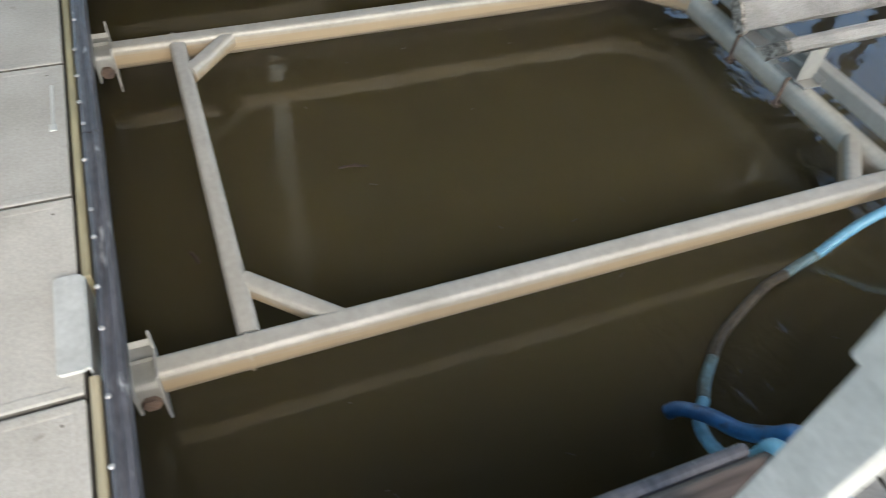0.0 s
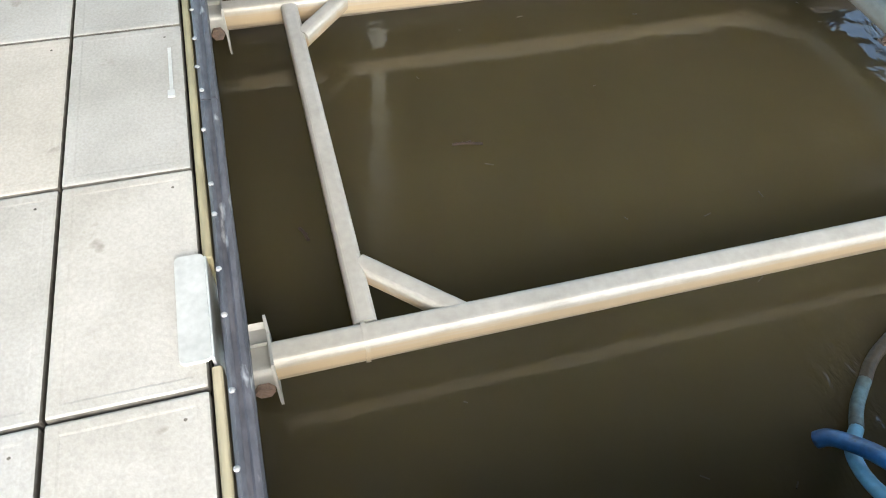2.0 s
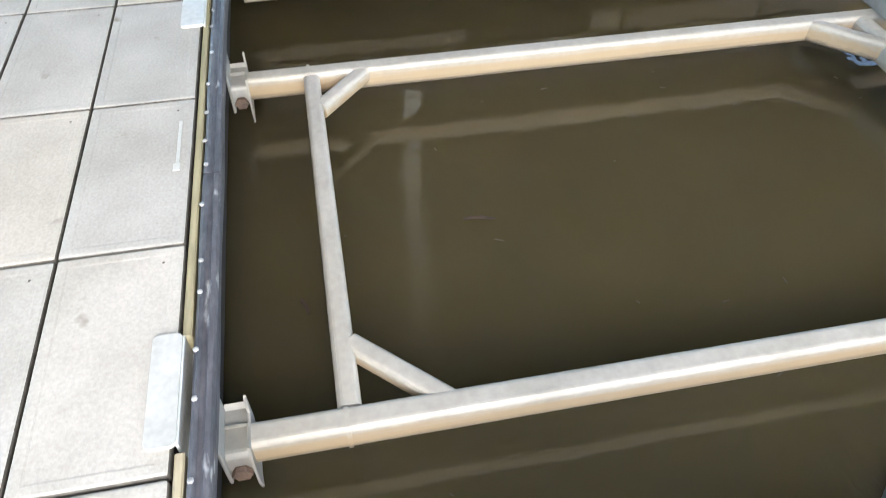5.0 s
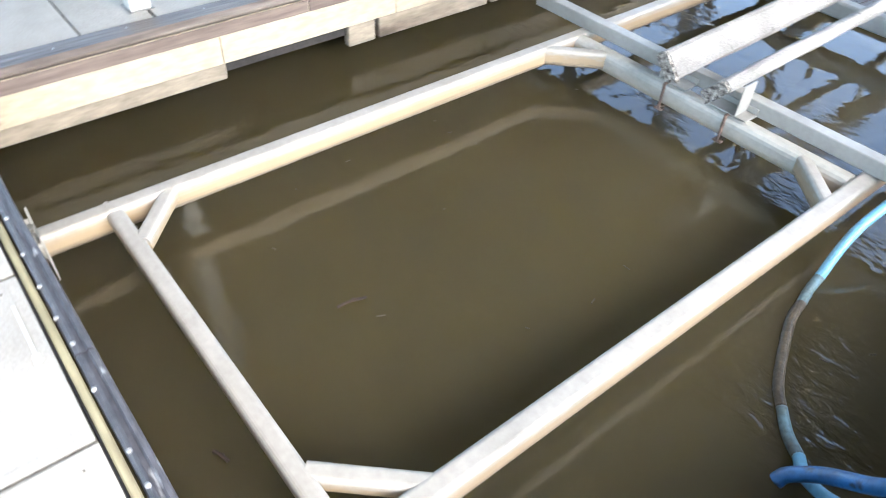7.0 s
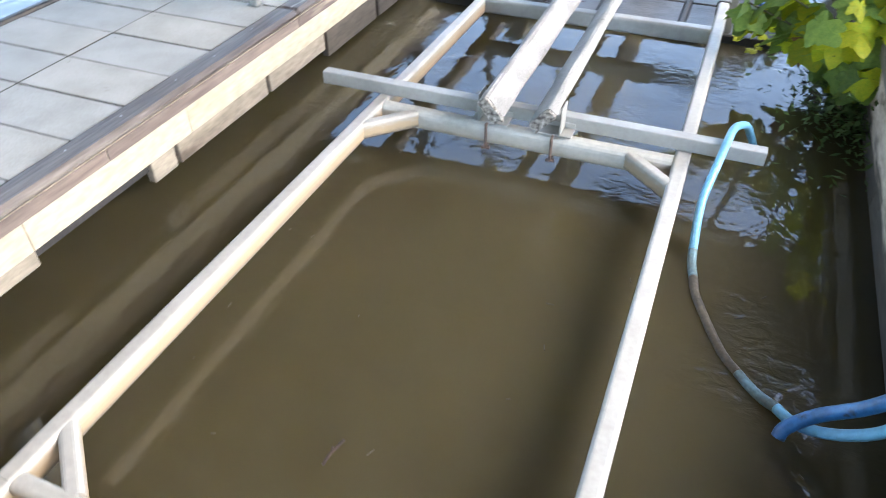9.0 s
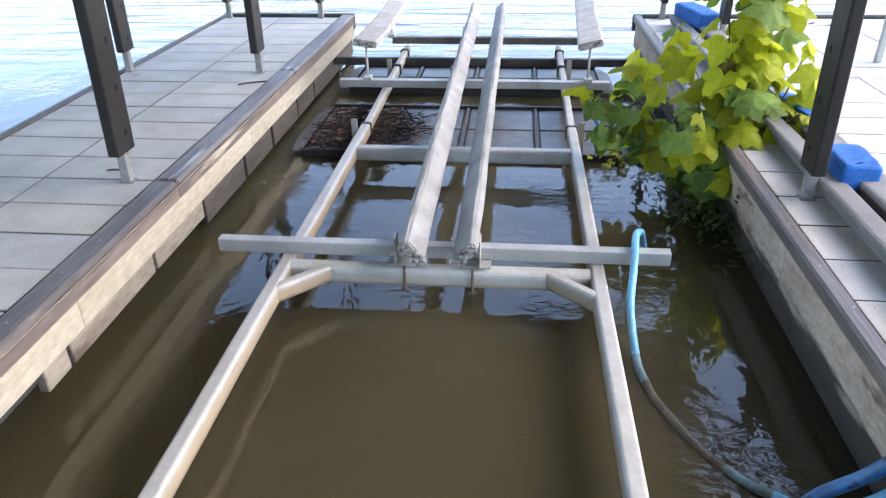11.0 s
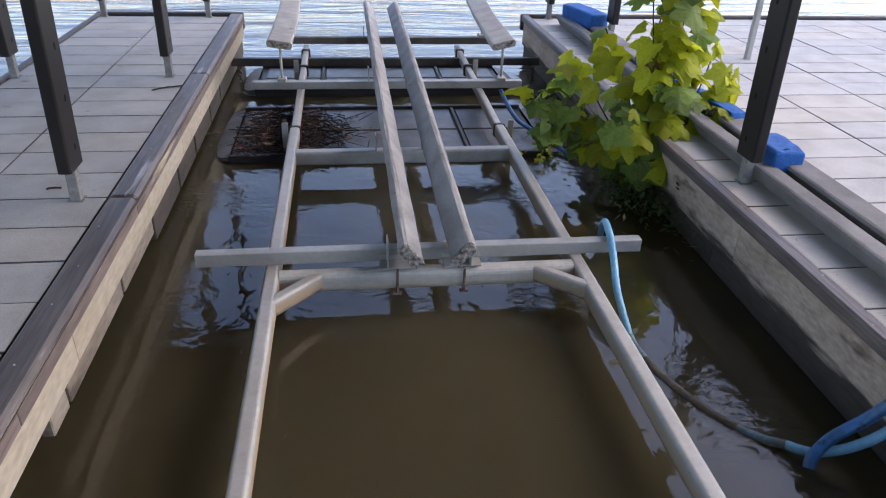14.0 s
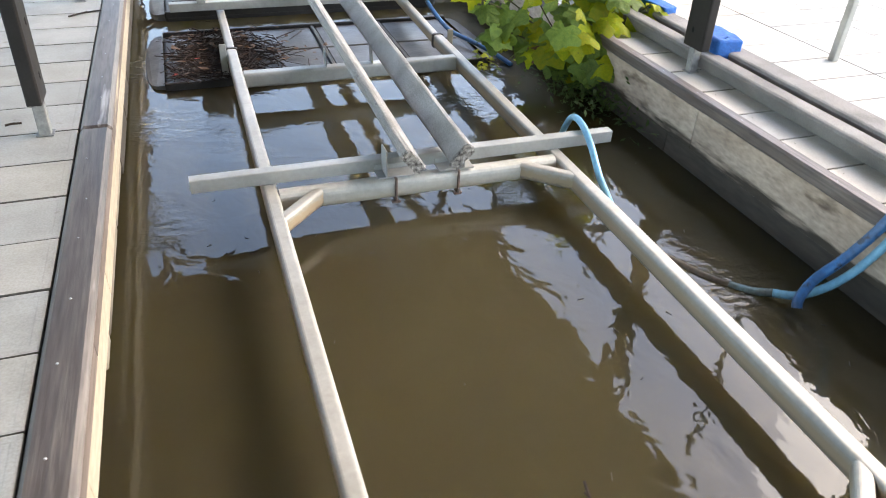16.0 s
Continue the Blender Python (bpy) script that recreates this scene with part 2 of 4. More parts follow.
def water_material():
    m = bpy.data.materials.new("murky_lake_water")
    m.use_nodes = True
    n, l = m.node_tree.nodes, m.node_tree.links
    b = n["Principled BSDF"]
    b.inputs["Roughness"].default_value, b.inputs["IOR"].default_value = 0.012, 1.42
    # light spreads a hand's width through the silt
    b.inputs["Subsurface Weight"].default_value, b.inputs["Subsurface Scale"].default_value = 1.0, 1.0
    b.inputs["Subsurface Radius"].default_value = (1.0, 0.9, 0.5)
    geo = n.new("ShaderNodeNewGeometry")

    def tex(s, stretch, detail=3):
        mp = n.new("ShaderNodeMapping")
        mp.inputs["Scale"].default_value = stretch
        l.new(geo.outputs["Position"], mp.inputs[0])
        t = n.new("ShaderNodeTexNoise")
        t.inputs["Scale"].default_value, t.inputs["Detail"].default_value = s, detail
        t.inputs["Distortion"].default_value = 0.4
        l.new(mp.outputs[0], t.inputs["Vector"])
        return t.outputs["Fac"]

    x = n.new("ShaderNodeMix")
    x.data_type = "RGBA"
    x.inputs[6].default_value, x.inputs[7].default_value = (0.071, 0.059, 0.028, 1), (0.043, 0.035, 0.018, 1)
    l.new(tex(0.9, (1, 1, 1), 4), x.inputs[0])
    l.new(x.outputs[2], b.inputs["Base Color"])
    sep = n.new("ShaderNodeSeparateXYZ")
    l.new(geo.outputs["Position"], sep.inputs[0])
    # calm between the docks, open ripples on the lake
    r = n.new("ShaderNodeMapRange")
    r.inputs[1].default_value, r.inputs[2].default_value = 6.0, 9.5
    l.new(sep.outputs["Y"], r.inputs[0])
    calm = n.new("ShaderNodeBump")
    calm.inputs["Strength"].default_value, calm.inputs["Distance"].default_value = 0.6, 0.009
    l.new(tex(4.5, (1, 0.8, 1), 3), calm.inputs["Height"])
    lake = n.new("ShaderNodeBump")
    lake.inputs["Distance"].default_value = 0.075
    l.new(r.outputs[0], lake.inputs["Strength"])
    l.new(tex(1.35, (0.3, 1.5, 1), 3), lake.inputs["Height"])
    patch = n.new("ShaderNodeMapRange")
    patch.inputs[1].default_value, patch.inputs[2].default_value = 0.50, 0.66
    l.new(tex(1.1, (1, 1, 1), 2), patch.inputs[0])
    fine = n.new("ShaderNodeBump")
    fine.inputs["Distance"].default_value = 0.009
    # wavelets gather round the frame and along the right dock
    gates = []
    for axis, a, c in (("Y", 1.95, 2.35), ("X", 1.62, 1.85)):
        g = n.new("ShaderNodeMapRange")
        g.inputs[1].default_value, g.inputs[2].default_value = a, c
        l.new(sep.outputs[axis], g.inputs[0])
        gates.append(g.outputs[0])
    near = n.new("ShaderNodeMath")
    near.operation = "MAXIMUM"
    l.new(gates[0], near.inputs[0])
    l.new(gates[1], near.inputs[1])
    both = n.new("ShaderNodeMath")
    both.operation = "MULTIPLY"
    l.new(near.outputs[0], both.inputs[0])
    l.new(patch.outputs[0], both.inputs[1])
    l.new(both.outputs[0], fine.inputs["Strength"])
    l.new(tex(17.0, (0.7, 1.2, 1), 3), fine.inputs["Height"])
    l.new(calm.outputs[0], fine.inputs["Normal"])
    l.new(fine.outputs[0], lake.inputs["Normal"])
    l.new(lake.outputs[0], b.inputs["Normal"])
    return m


M_WATER = water_material()


# ---- builders ----
def mesh_of(name, bm, mat, smooth=False):
    me = bpy.data.meshes.new(name)
    bmesh.ops.recalc_face_normals(bm, faces=bm.faces)
    bm.to_mesh(me)
    bm.free()
    me.materials.append(mat)
    if smooth:
        for p in me.polygons:
            p.use_smooth = True
    return me


def part(name, bm, mat, parent, label="", smooth=False):
    """One mesh under a thing; the bmesh is in the parent's own space."""
    ob = new(name, mesh_of(name, bm, mat, smooth))
    ob.parent = parent
    return tagged(ob, label)


def thing(name, m, label, category, group="", kind=""):
    ob = new(name)
    ob.matrix_basis = m
    ob.empty_display_size = 0.1
    return tagged(ob, label, category, group, kind)


def box(x0, x1, y0, y1, z0, z1, bevel=0.004, seg=1, bm=None):
    fresh = bmesh.new()
    bmesh.ops.create_cube(fresh, size=1, matrix=Matrix.LocRotScale(((x0 + x1) / 2, (y0 + y1) / 2, (z0 + z1) / 2), None, (x1 - x0, y1 - y0, z1 - z0)))
    if bevel:
        bmesh.ops.bevel(fresh, geom=fresh.edges[:], offset=bevel, segments=seg, affect="EDGES", profile=0.5)
    return join(bm, fresh)


def join(bm, fresh):
    if bm is None:
        return fresh
    me = bpy.data.meshes.new("tmp")
    fresh.to_mesh(me)
    fresh.free()
    bm.from_mesh(me)
    bpy.data.meshes.remove(me)
    return bm


def rounded(w, h, r, n=4):
    """The outline of a rounded rectangle, counter-clockwise."""
    pts = []
    for cx, cy, a0 in ((w / 2 - r, h / 2 - r, 0), (-w / 2 + r, h / 2 - r, 90), (-w / 2 + r, -h / 2 + r, 180), (w / 2 - r, -h / 2 + r, 270)):
        for i in range(n + 1):
            a = radians(a0 + 90 * i / n)
            pts.append((cx + r * math.cos(a), cy + r * math.sin(a)))
    return pts


def sweep(p0, p1, outline, up=(0, 0, 1), bm=None, steps=1, wobble=0.0):
    """A prism of the outline (across, up) from p0 to p1."""
    p0, p1 = Vector(p0), Vector(p1)
    d = (p1 - p0).normalized()
    side = d.cross(Vector(up)).normalized()
    u = side.cross(d)
    bm = bm or bmesh.new()
    rings = []
    for k in range(steps + 1):
        c = p0.lerp(p1, k / steps)
        ring = []
        for i, (a, b) in enumerate(outline):
            f = 1 + (wobble * noise.noise((c.x * 3 + i * 0.35, c.y * 3, c.z * 3 + i)) if wobble else 0)
            ring.append(bm.verts.new(c + side * a * f + u * b * f))
        rings.append(ring)
    n = len(outline)
    for r0, r1 in zip(rings, rings[1:]):
        for i in range(n):
            bm.faces.new((r0[i], r0[(i + 1) % n], r1[(i + 1) % n], r1[i]))
    bm.faces.new(rings[0])
    bm.faces.new(rings[-1][::-1])
    return bm


def tube(p0, p1, w, h, r=0.018, up=(0, 0, 1), bm=None):
    return sweep(p0, p1, rounded(w, h, r), up, bm)


def rod(p0, p1, r, n=10, bm=None):
    return sweep(p0, p1, [(r * math.cos(2 * math.pi * i / n), r * math.sin(2 * math.pi * i / n)) for i in range(n)],
                 (0, 0, 1) if abs((Vector(p1) - Vector(p0)).normalized().z) < 0.9 else (0, 1, 0), bm)


def pipe(points, r, bm=None, n=12, per=8):
    """A round hose through the points, smoothed."""
    pts = [Vector(p) for p in points]
    path = []
    for i in range(len(pts) - 1):
        a, b, c, d = pts[max(i - 1, 0)], pts[i], pts[i + 1], pts[min(i + 2, len(pts) - 1)]
        for k in range(per):
            t = k / per
            path.append(0.5 * ((2 * b) + (c - a) * t + (2 * a - 5 * b + 4 * c - d) * t * t + (3 * b - a - 3 * c + d) * t ** 3))
    path.append(pts[-1])
    bm = bm or bmesh.new()
    rings, side = [], Vector((0.3, 0.2, 1)).normalized()
    for i, p in enumerate(path):
        d = (path[min(i + 1, len(path) - 1)] - path[max(i - 1, 0)]).normalized()
        side = (side - d * side.dot(d)).normalized()
        o = d.cross(side)
        rings.append([bm.verts.new(p + (side * math.cos(2 * math.pi * k / n) + o * math.sin(2 * math.pi * k / n)) * r) for k in range(n)])
    for r0, r1 in zip(rings, rings[1:]):
        for k in range(n):
            bm.faces.new((r0[k], r0[(k + 1) % n], r1[(k + 1) % n], r1[k]))
    bm.faces.new(rings[0][::-1])
    bm.faces.new(rings[-1])
    return bm


def lengths(parent, name, mat, x0, x1, z0, z1, ys, gap=0.003, bevel=0.003):
    """Boards end to end along y, one object each."""
    for a, b in zip(ys, ys[1:]):
        part(name, box(x0, x1, a + gap / 2, b - gap / 2, z0, z1, bevel), mat, parent)


# ---- water ----
bm = bmesh.new()
bmesh.ops.create_grid(bm, x_segments=1, y_segments=1, size=2500)
water = new("water", mesh_of("water", bm, M_WATER))
water.location = (0, 0, WATER)
tagged(water, "murky brown water, calm between the docks and rippled beyond", "water", kind="structure")

# ---- docks ----
PITCH_X, PITCH_Y, ROW0 = 0.64, 0.3185, 2.755


def tile_mesh(w, d):
    """A cast deck tile: rounded rim, sunken field inside a narrow border."""
    bm = box(-w / 2, w / 2, -d / 2, d / 2, -0.035, 0.0, 0.0075, 2)
    top = max(bm.faces, key=lambda f: (round(f.calc_center_median().z, 4), f.calc_area()))
    bmesh.ops.inset_region(bm, faces=[top], thickness=0.028, depth=0.0)
    bmesh.ops.inset_region(bm, faces=[top], thickness=0.007, depth=-0.0010)
    bm.normal_update()
    for f in bm.faces:
        f.material_index = 1 if f.normal.z < 0.4 else 0
    cx, cy = 0.055 - w / 2, d / 2 - 0.05
    f = bm.faces.new([bm.verts.new((cx + 0.004 * math.cos(k), cy + 0.004 * math.sin(k), -0.0004)) for k in (0, 1.05, 2.09, 3.14, 4.19, 5.24)])
    f.material_index = 1
    me = mesh_of("tile", bm, M_TILE)
    me.materials.append(M_GRIME)
    return me


GAP = 0.0055
LONG_TILE = tile_mesh(PITCH_X - GAP, PITCH_Y - GAP)
CUT_TILE = tile_mesh(PITCH_X - GAP, 0.268)

dock_left = thing("dock", pose(0, 0, 0), "floating side dock with pale concrete tiles and timber edging", "dock", kind="structure")
dock_head = thing("dock", pose(0, 0, 0), "walkway at the head of the slip with pale concrete tiles", "dock", kind="structure")
dock_right = thing("dock", pose(0, 0, 0), "wide side dock with pale concrete tiles and timber edging", "dock", kind="structure")

Y_HEAD = -0.388
END = ROW0 + 14 * PITCH_Y + 0.12
part("deck_frame", box(-2.10, -0.76, -0.385, END - 0.05, -0.05, DECK - 0.045, 0), M_BODY, dock_left)
part("deck_frame", box(-5.29, 6.84, Y_HEAD - 7.98 * PITCH_Y, Y_HEAD - 0.03, -0.05, DECK - 0.045, 0), M_BODY, dock_head)
part("deck_frame", box(2.40, 7.52, -0.385, END - 0.05, -0.05, DECK - 0.045, 0), M_BODY, dock_right)

# left dock: cap board, pale fascia, boards below with shade painted into the far ones
lengths(dock_left, "cap_board", M_TRIM, -0.838, -0.698, DECK - 0.035, DECK + 0.012, (-0.384, 2.735, 5.0, END), gap=0.002, bevel=0.018)
lengths(dock_left, "fascia_board", M_FASCIA, -0.755, -0.712, 0.015, DECK - 0.037, (-0.30, 0.74, 1.714, 3.9, 5.6, END))
lengths(dock_left, "lip_board", M_LIP, -0.7112, -0.7035, DECK - 0.095, DECK - 0.036, (-0.30, 1.20, 2.735, 4.6, END))
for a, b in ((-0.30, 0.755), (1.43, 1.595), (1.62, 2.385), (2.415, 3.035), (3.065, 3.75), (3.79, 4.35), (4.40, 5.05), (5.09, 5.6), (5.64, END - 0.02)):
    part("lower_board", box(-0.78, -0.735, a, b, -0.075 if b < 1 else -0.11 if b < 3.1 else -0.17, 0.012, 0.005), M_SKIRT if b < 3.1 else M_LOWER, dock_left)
part("edge_bumper", box(-2.19, -2.13, -0.3, END, DECK - 0.10, DECK + 0.012, 0.015, 2), M_DARKBAR, dock_left, "black rubber edge bumper")
part("end_bumper", box(-2.20, -0.70, END + 0.004, END + 0.07, DECK - 0.16, DECK + 0.016, 0.02, 2), M_DARKBAR, dock_left, "black rubber end bumper")

# right dock
lengths(dock_right, "cap_board", M_TRIM, 2.335, 2.415, DECK - 0.06, DECK + 0.014, (-0.384, 4.2, END), gap=0.002, bevel=0.012)
lengths(dock_right, "fascia_board", M_FASCIA_MOSSY, 2.362, 2.398, -0.06, DECK - 0.064, (-0.30, 2.35, 5.0, END))
# Dark boards added where only a shaded void lies below the fascia.
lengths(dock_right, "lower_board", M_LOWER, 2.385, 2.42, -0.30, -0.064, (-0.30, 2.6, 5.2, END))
part("edge_bumper", box(2.298, 2.332, -0.30, 0.93, DECK - 0.06, DECK + 0.006, 0.012, 2), M_RUBBER, dock_right, "scuffed black rubber bumper")
part("end_bumper", box(2.33, 7.54, END + 0.004, END + 0.07, DECK - 0.16, DECK + 0.016, 0.02, 2), M_DARKBAR, dock_right, "black rubber end bumper")
for x in (-0.775, 2.372):
    par = dock_left if x < 0 else dock_right
    bm = None
    for i in range(22):
        y = 0.05 + i * 0.335 + random.uniform(-0.04, 0.04)
        f = bmesh.new()
        bmesh.ops.create_cone(f, cap_ends=True, segments=8, radius1=0.0045, radius2=0.003, depth=0.003,
                              matrix=Matrix.Translation((x + random.uniform(-0.02, 0.02), y, DECK + 0.0138)))
        bm = join(bm, f)
    tagged(part("screw_heads", bm, M_BOLT, par, "small dull screw heads along the cap"), kind="stuff")

# head walkway edge: timber strip and black bumper with its bolts
part("nailer_strip", box(-2.1, 1.39, -0.384, -0.3625, DECK - 0.12, DECK - 0.004, 0.004), M_WOOD, dock_head, "raw timber strip")
part("nailer_strip", box(1.68, 2.33, -0.384, -0.3625, DECK - 0.12, DECK - 0.004, 0.004), M_WOOD, dock_head, "green-stained timber strip")
for a, b in ((-2.12, 0.826), (0.832, 2.33)):
    part("bumper", sweep((a, -0.333, DECK - 0.02), (b, -0.333, DECK - 0.02), [(-0.026, -0.03), (0.018, -0.034), (0.024, 0.004), (0.021, 0.021), (0.012, 0.025), (0.004, 0.018), (-0.006, 0.018), (-0.012, 0.025), (-0.022, 0.022), (-0.026, 0.010)],
                         steps=40, wobble=0.12), M_RUBBER, dock_head, "scuffed black rubber bumper", smooth=False)
bolt_rng = random.Random(5)
for i in range(22):
    x = -1.15 + i * 0.152 + bolt_rng.uniform(-0.035, 0.035)
    bm = bmesh.new()
    bmesh.ops.create_uvsphere(bm, u_segments=8, v_segments=5, radius=0.0075, matrix=Matrix.LocRotScale((x, -0.350 + bolt_rng.uniform(-0.004, 0.004), DECK + 0.005), None, (1, 1, 0.6)))
    part("bolt_head", bm, M_BOLT, dock_head)
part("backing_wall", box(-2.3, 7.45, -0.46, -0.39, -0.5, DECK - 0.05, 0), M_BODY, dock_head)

# ---- boat lift ----
lift = thing("boat_lift", pose(0.75, 3.5, -0.2), "galvanised steel boat lift with carpeted bunks between the docks", "boat lift")
LIFT0 = Matrix.Translation((-0.75, -3.5, 0.2))


def lpart(name, bm, mat, label="", smooth=False, parent=None):
    bm.transform(LIFT0)
    return part(name, bm, mat, parent or lift, label, smooth)


XL, XR, TW, TH = -0.026, 1.526, 0.072, 0.098
for x in (XL, XR):
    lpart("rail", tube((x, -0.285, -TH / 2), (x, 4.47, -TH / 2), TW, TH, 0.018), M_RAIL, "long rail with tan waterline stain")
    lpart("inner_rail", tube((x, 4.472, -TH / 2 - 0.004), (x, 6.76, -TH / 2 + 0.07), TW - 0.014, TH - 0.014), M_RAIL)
    for y, z in ((4.46, 0.0), (6.0, 0.05), (6.55, 0.062)):
        lpart("collar", tube((x, y, -TH / 2 + z), (x, y + 0.025, -TH / 2 + z), TW + 0.016, TH + 0.012), M_DARKBAR, "dark clamp collar")
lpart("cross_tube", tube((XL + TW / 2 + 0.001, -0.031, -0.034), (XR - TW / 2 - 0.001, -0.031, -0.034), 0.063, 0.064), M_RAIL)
lpart("cross_tube", tube((XL + TW / 2 + 0.001, 2.368, -0.055), (XR - TW / 2 - 0.001, 2.368, -0.055), 0.085, 0.114, 0.038), M_TUBE)
lpart("cross_tube", tube((XL + TW / 2 + 0.001, 3.975, -TH / 2 + 0.004), (XR - TW / 2 - 0.001, 3.975, -TH / 2 + 0.004), 0.085, TH), M_GALV)
for (ax, ay), (bx, by), h in (((0.202, -0.014), (-0.02, 0.184), 0.064), ((1.284, -0.014), (1.52, 0.236), 0.064),
                              ((-0.02, 2.124), (0.202, 2.352), TH - 0.008), ((1.52, 2.149), (1.291, 2.354), TH - 0.008)):
    dx, dy = (bx - ax), (by - ay)
    s = 0.004 / math.hypot(dx, dy)
    lpart("gusset", tube((ax + dx * s, ay + dy * s, -h / 2 - 0.003), (bx - dx * s, by - dy * s, -h / 2 - 0.003), 0.060, h), M_RAIL, "diagonal corner brace")
lpart("outrigger_bar", tube((-0.39, 2.461, 0.038), (1.876, 2.461, 0.038), 0.062, 0.07, 0.006), M_GALV, "square bar across the rails")
lpart("outrigger_bar", tube((-0.41, 5.33, 0.068), (1.885, 5.33, 0.068), 0.07, 0.064, 0.006), M_GALV, "square bar across the rails")
lpart("rear_bar", tube((-0.17, 6.72, 0.122), (1.86, 6.72, 0.122), 0.07, 0.068, 0.006), M_BROWNBAR, "dull brown steel bar")
for x in (0.587, 0.922):
    bm = tube((x, 2.3185, 0.012), (x, 2.3185, -0.122), 0.013, 0.014, 0.005, (0, 1, 0))
    tube((x, 2.3185, -0.118), (x, 2.425, -0.118), 0.013, 0.014, 0.005, bm=bm)
    tube((x, 2.3185, 0.008), (x, 2.425, 0.008), 0.013, 0.012, 0.005, bm=bm)
    lpart("clamp", bm, M_RUST, "rusty U-bolt round the cross tube")
    lpart("clamp_foot", box(x - 0.022, x + 0.022, 2.312, 2.335, -0.128, -0.116, 0.002), M_RUST)
# bunk brackets
for x, w in ((0.60, -1), (0.92, 1)):
    lpart("angle_iron", box(x - 0.10, x + 0.09, 2.335, 2.425, 0.008, 0.016, 0.002), M_GALV)
    lpart("angle_upright", box(x - 0.10, x + 0.09, 2.417, 2.425, 0.018, 0.045, 0.002), M_GALV)
    lpart("bracket_web", box(x - 0.062 if w < 0 else x + 0.03, x - 0.054 if w < 0 else x + 0.038, 2.33, 2.425, 0.018, 0.16, 0.002), M_GALV)
    for y, z in ((3.975, 0.005), (5.33, 0.105), (6.72, 0.16)):
        lpart("bunk_bracket", box(x - 0.05, x - 0.042, y - 0.04, y + 0.04, z, z + 0.11, 0.002), M_GALV)

# bunks: two carpet-wrapped boards set as a shallow V
for x0, x1, side in ((0.640, 0.640, -1), (0.893, 0.915, 1)):
    a = radians(-50 if side < 0 else 46)
    outline = rounded(0.138, 0.062, 0.022)
    up = (-math.sin(a), 0, math.cos(a))
    bunk = lpart("bunk", sweep((x0, 2.222, 0.15), (x1, 7.72, 0.27), outline, up, steps=60, wobble=0.10), M_CARPET, "worn grey carpeted bunk board")
    bm = sweep((x0, 2.203, 0.149), (x0, 2.224, 0.15), rounded(0.134, 0.060, 0.022, 6), up, steps=4, wobble=0.45)
    lpart("bunk_end", bm, M_WORN, "frayed carpet end", parent=bunk)

# guide boards on threaded rods
def bowed(p0, p1, outline, up, sag):
    """A carpeted board that sags evenly towards its middle."""
    bm = sweep(p0, p1, outline, up, steps=30, wobble=0.08)
    for v in bm.verts:
        t = (v.co.y - p0[1]) / (p1[1] - p0[1])
        v.co.z -= 4 * sag * t * (1 - t)
    return bm


for x0, x1, roll in ((-0.165, -0.185, 8), (1.70, 1.82, -14)):
    up = (math.sin(radians(roll)), 0, math.cos(radians(roll)))
    g = lpart("guide_board", bowed((x0, 5.28, 0.41), (x1, 7.70, 0.44), rounded(0.20, 0.06, 0.02), up, 0.035), M_CARPET_LIGHT, "pale carpeted hull guide")
    lpart("worn_end", sweep((x0, 5.272, 0.41), (x0, 5.28, 0.41), rounded(0.18, 0.045, 0.015), up), M_WORN, "torn carpet end", parent=g)
    for y, zb in ((5.33, 0.10), (6.72, 0.155)):
        xx = x0 + (x1 - x0) * (y - 5.28) / 2.42
        lpart("support_rod", rod((xx, y, zb - 0.01), (xx, y, 0.385), 0.011), M_GALV)
        lpart("rod_foot", box(xx - 0.035, xx + 0.035, y - 0.05, y + 0.05, zb - 0.005, zb + 0.03, 0.006), M_GALV)

for x, s in ((XL, -1), (XR, 1)):
    for y, z in ((4.36, -0.02), (5.98, 0.02)):
        lpart("tank_bracket", box(min(x + s * 0.04, x + s * 0.085), max(x + s * 0.04, x + s * 0.085), y - 0.006, y + 0.006, -0.19, z + 0.09, 0.003), M_GALV, "upright steel plate on the tank")

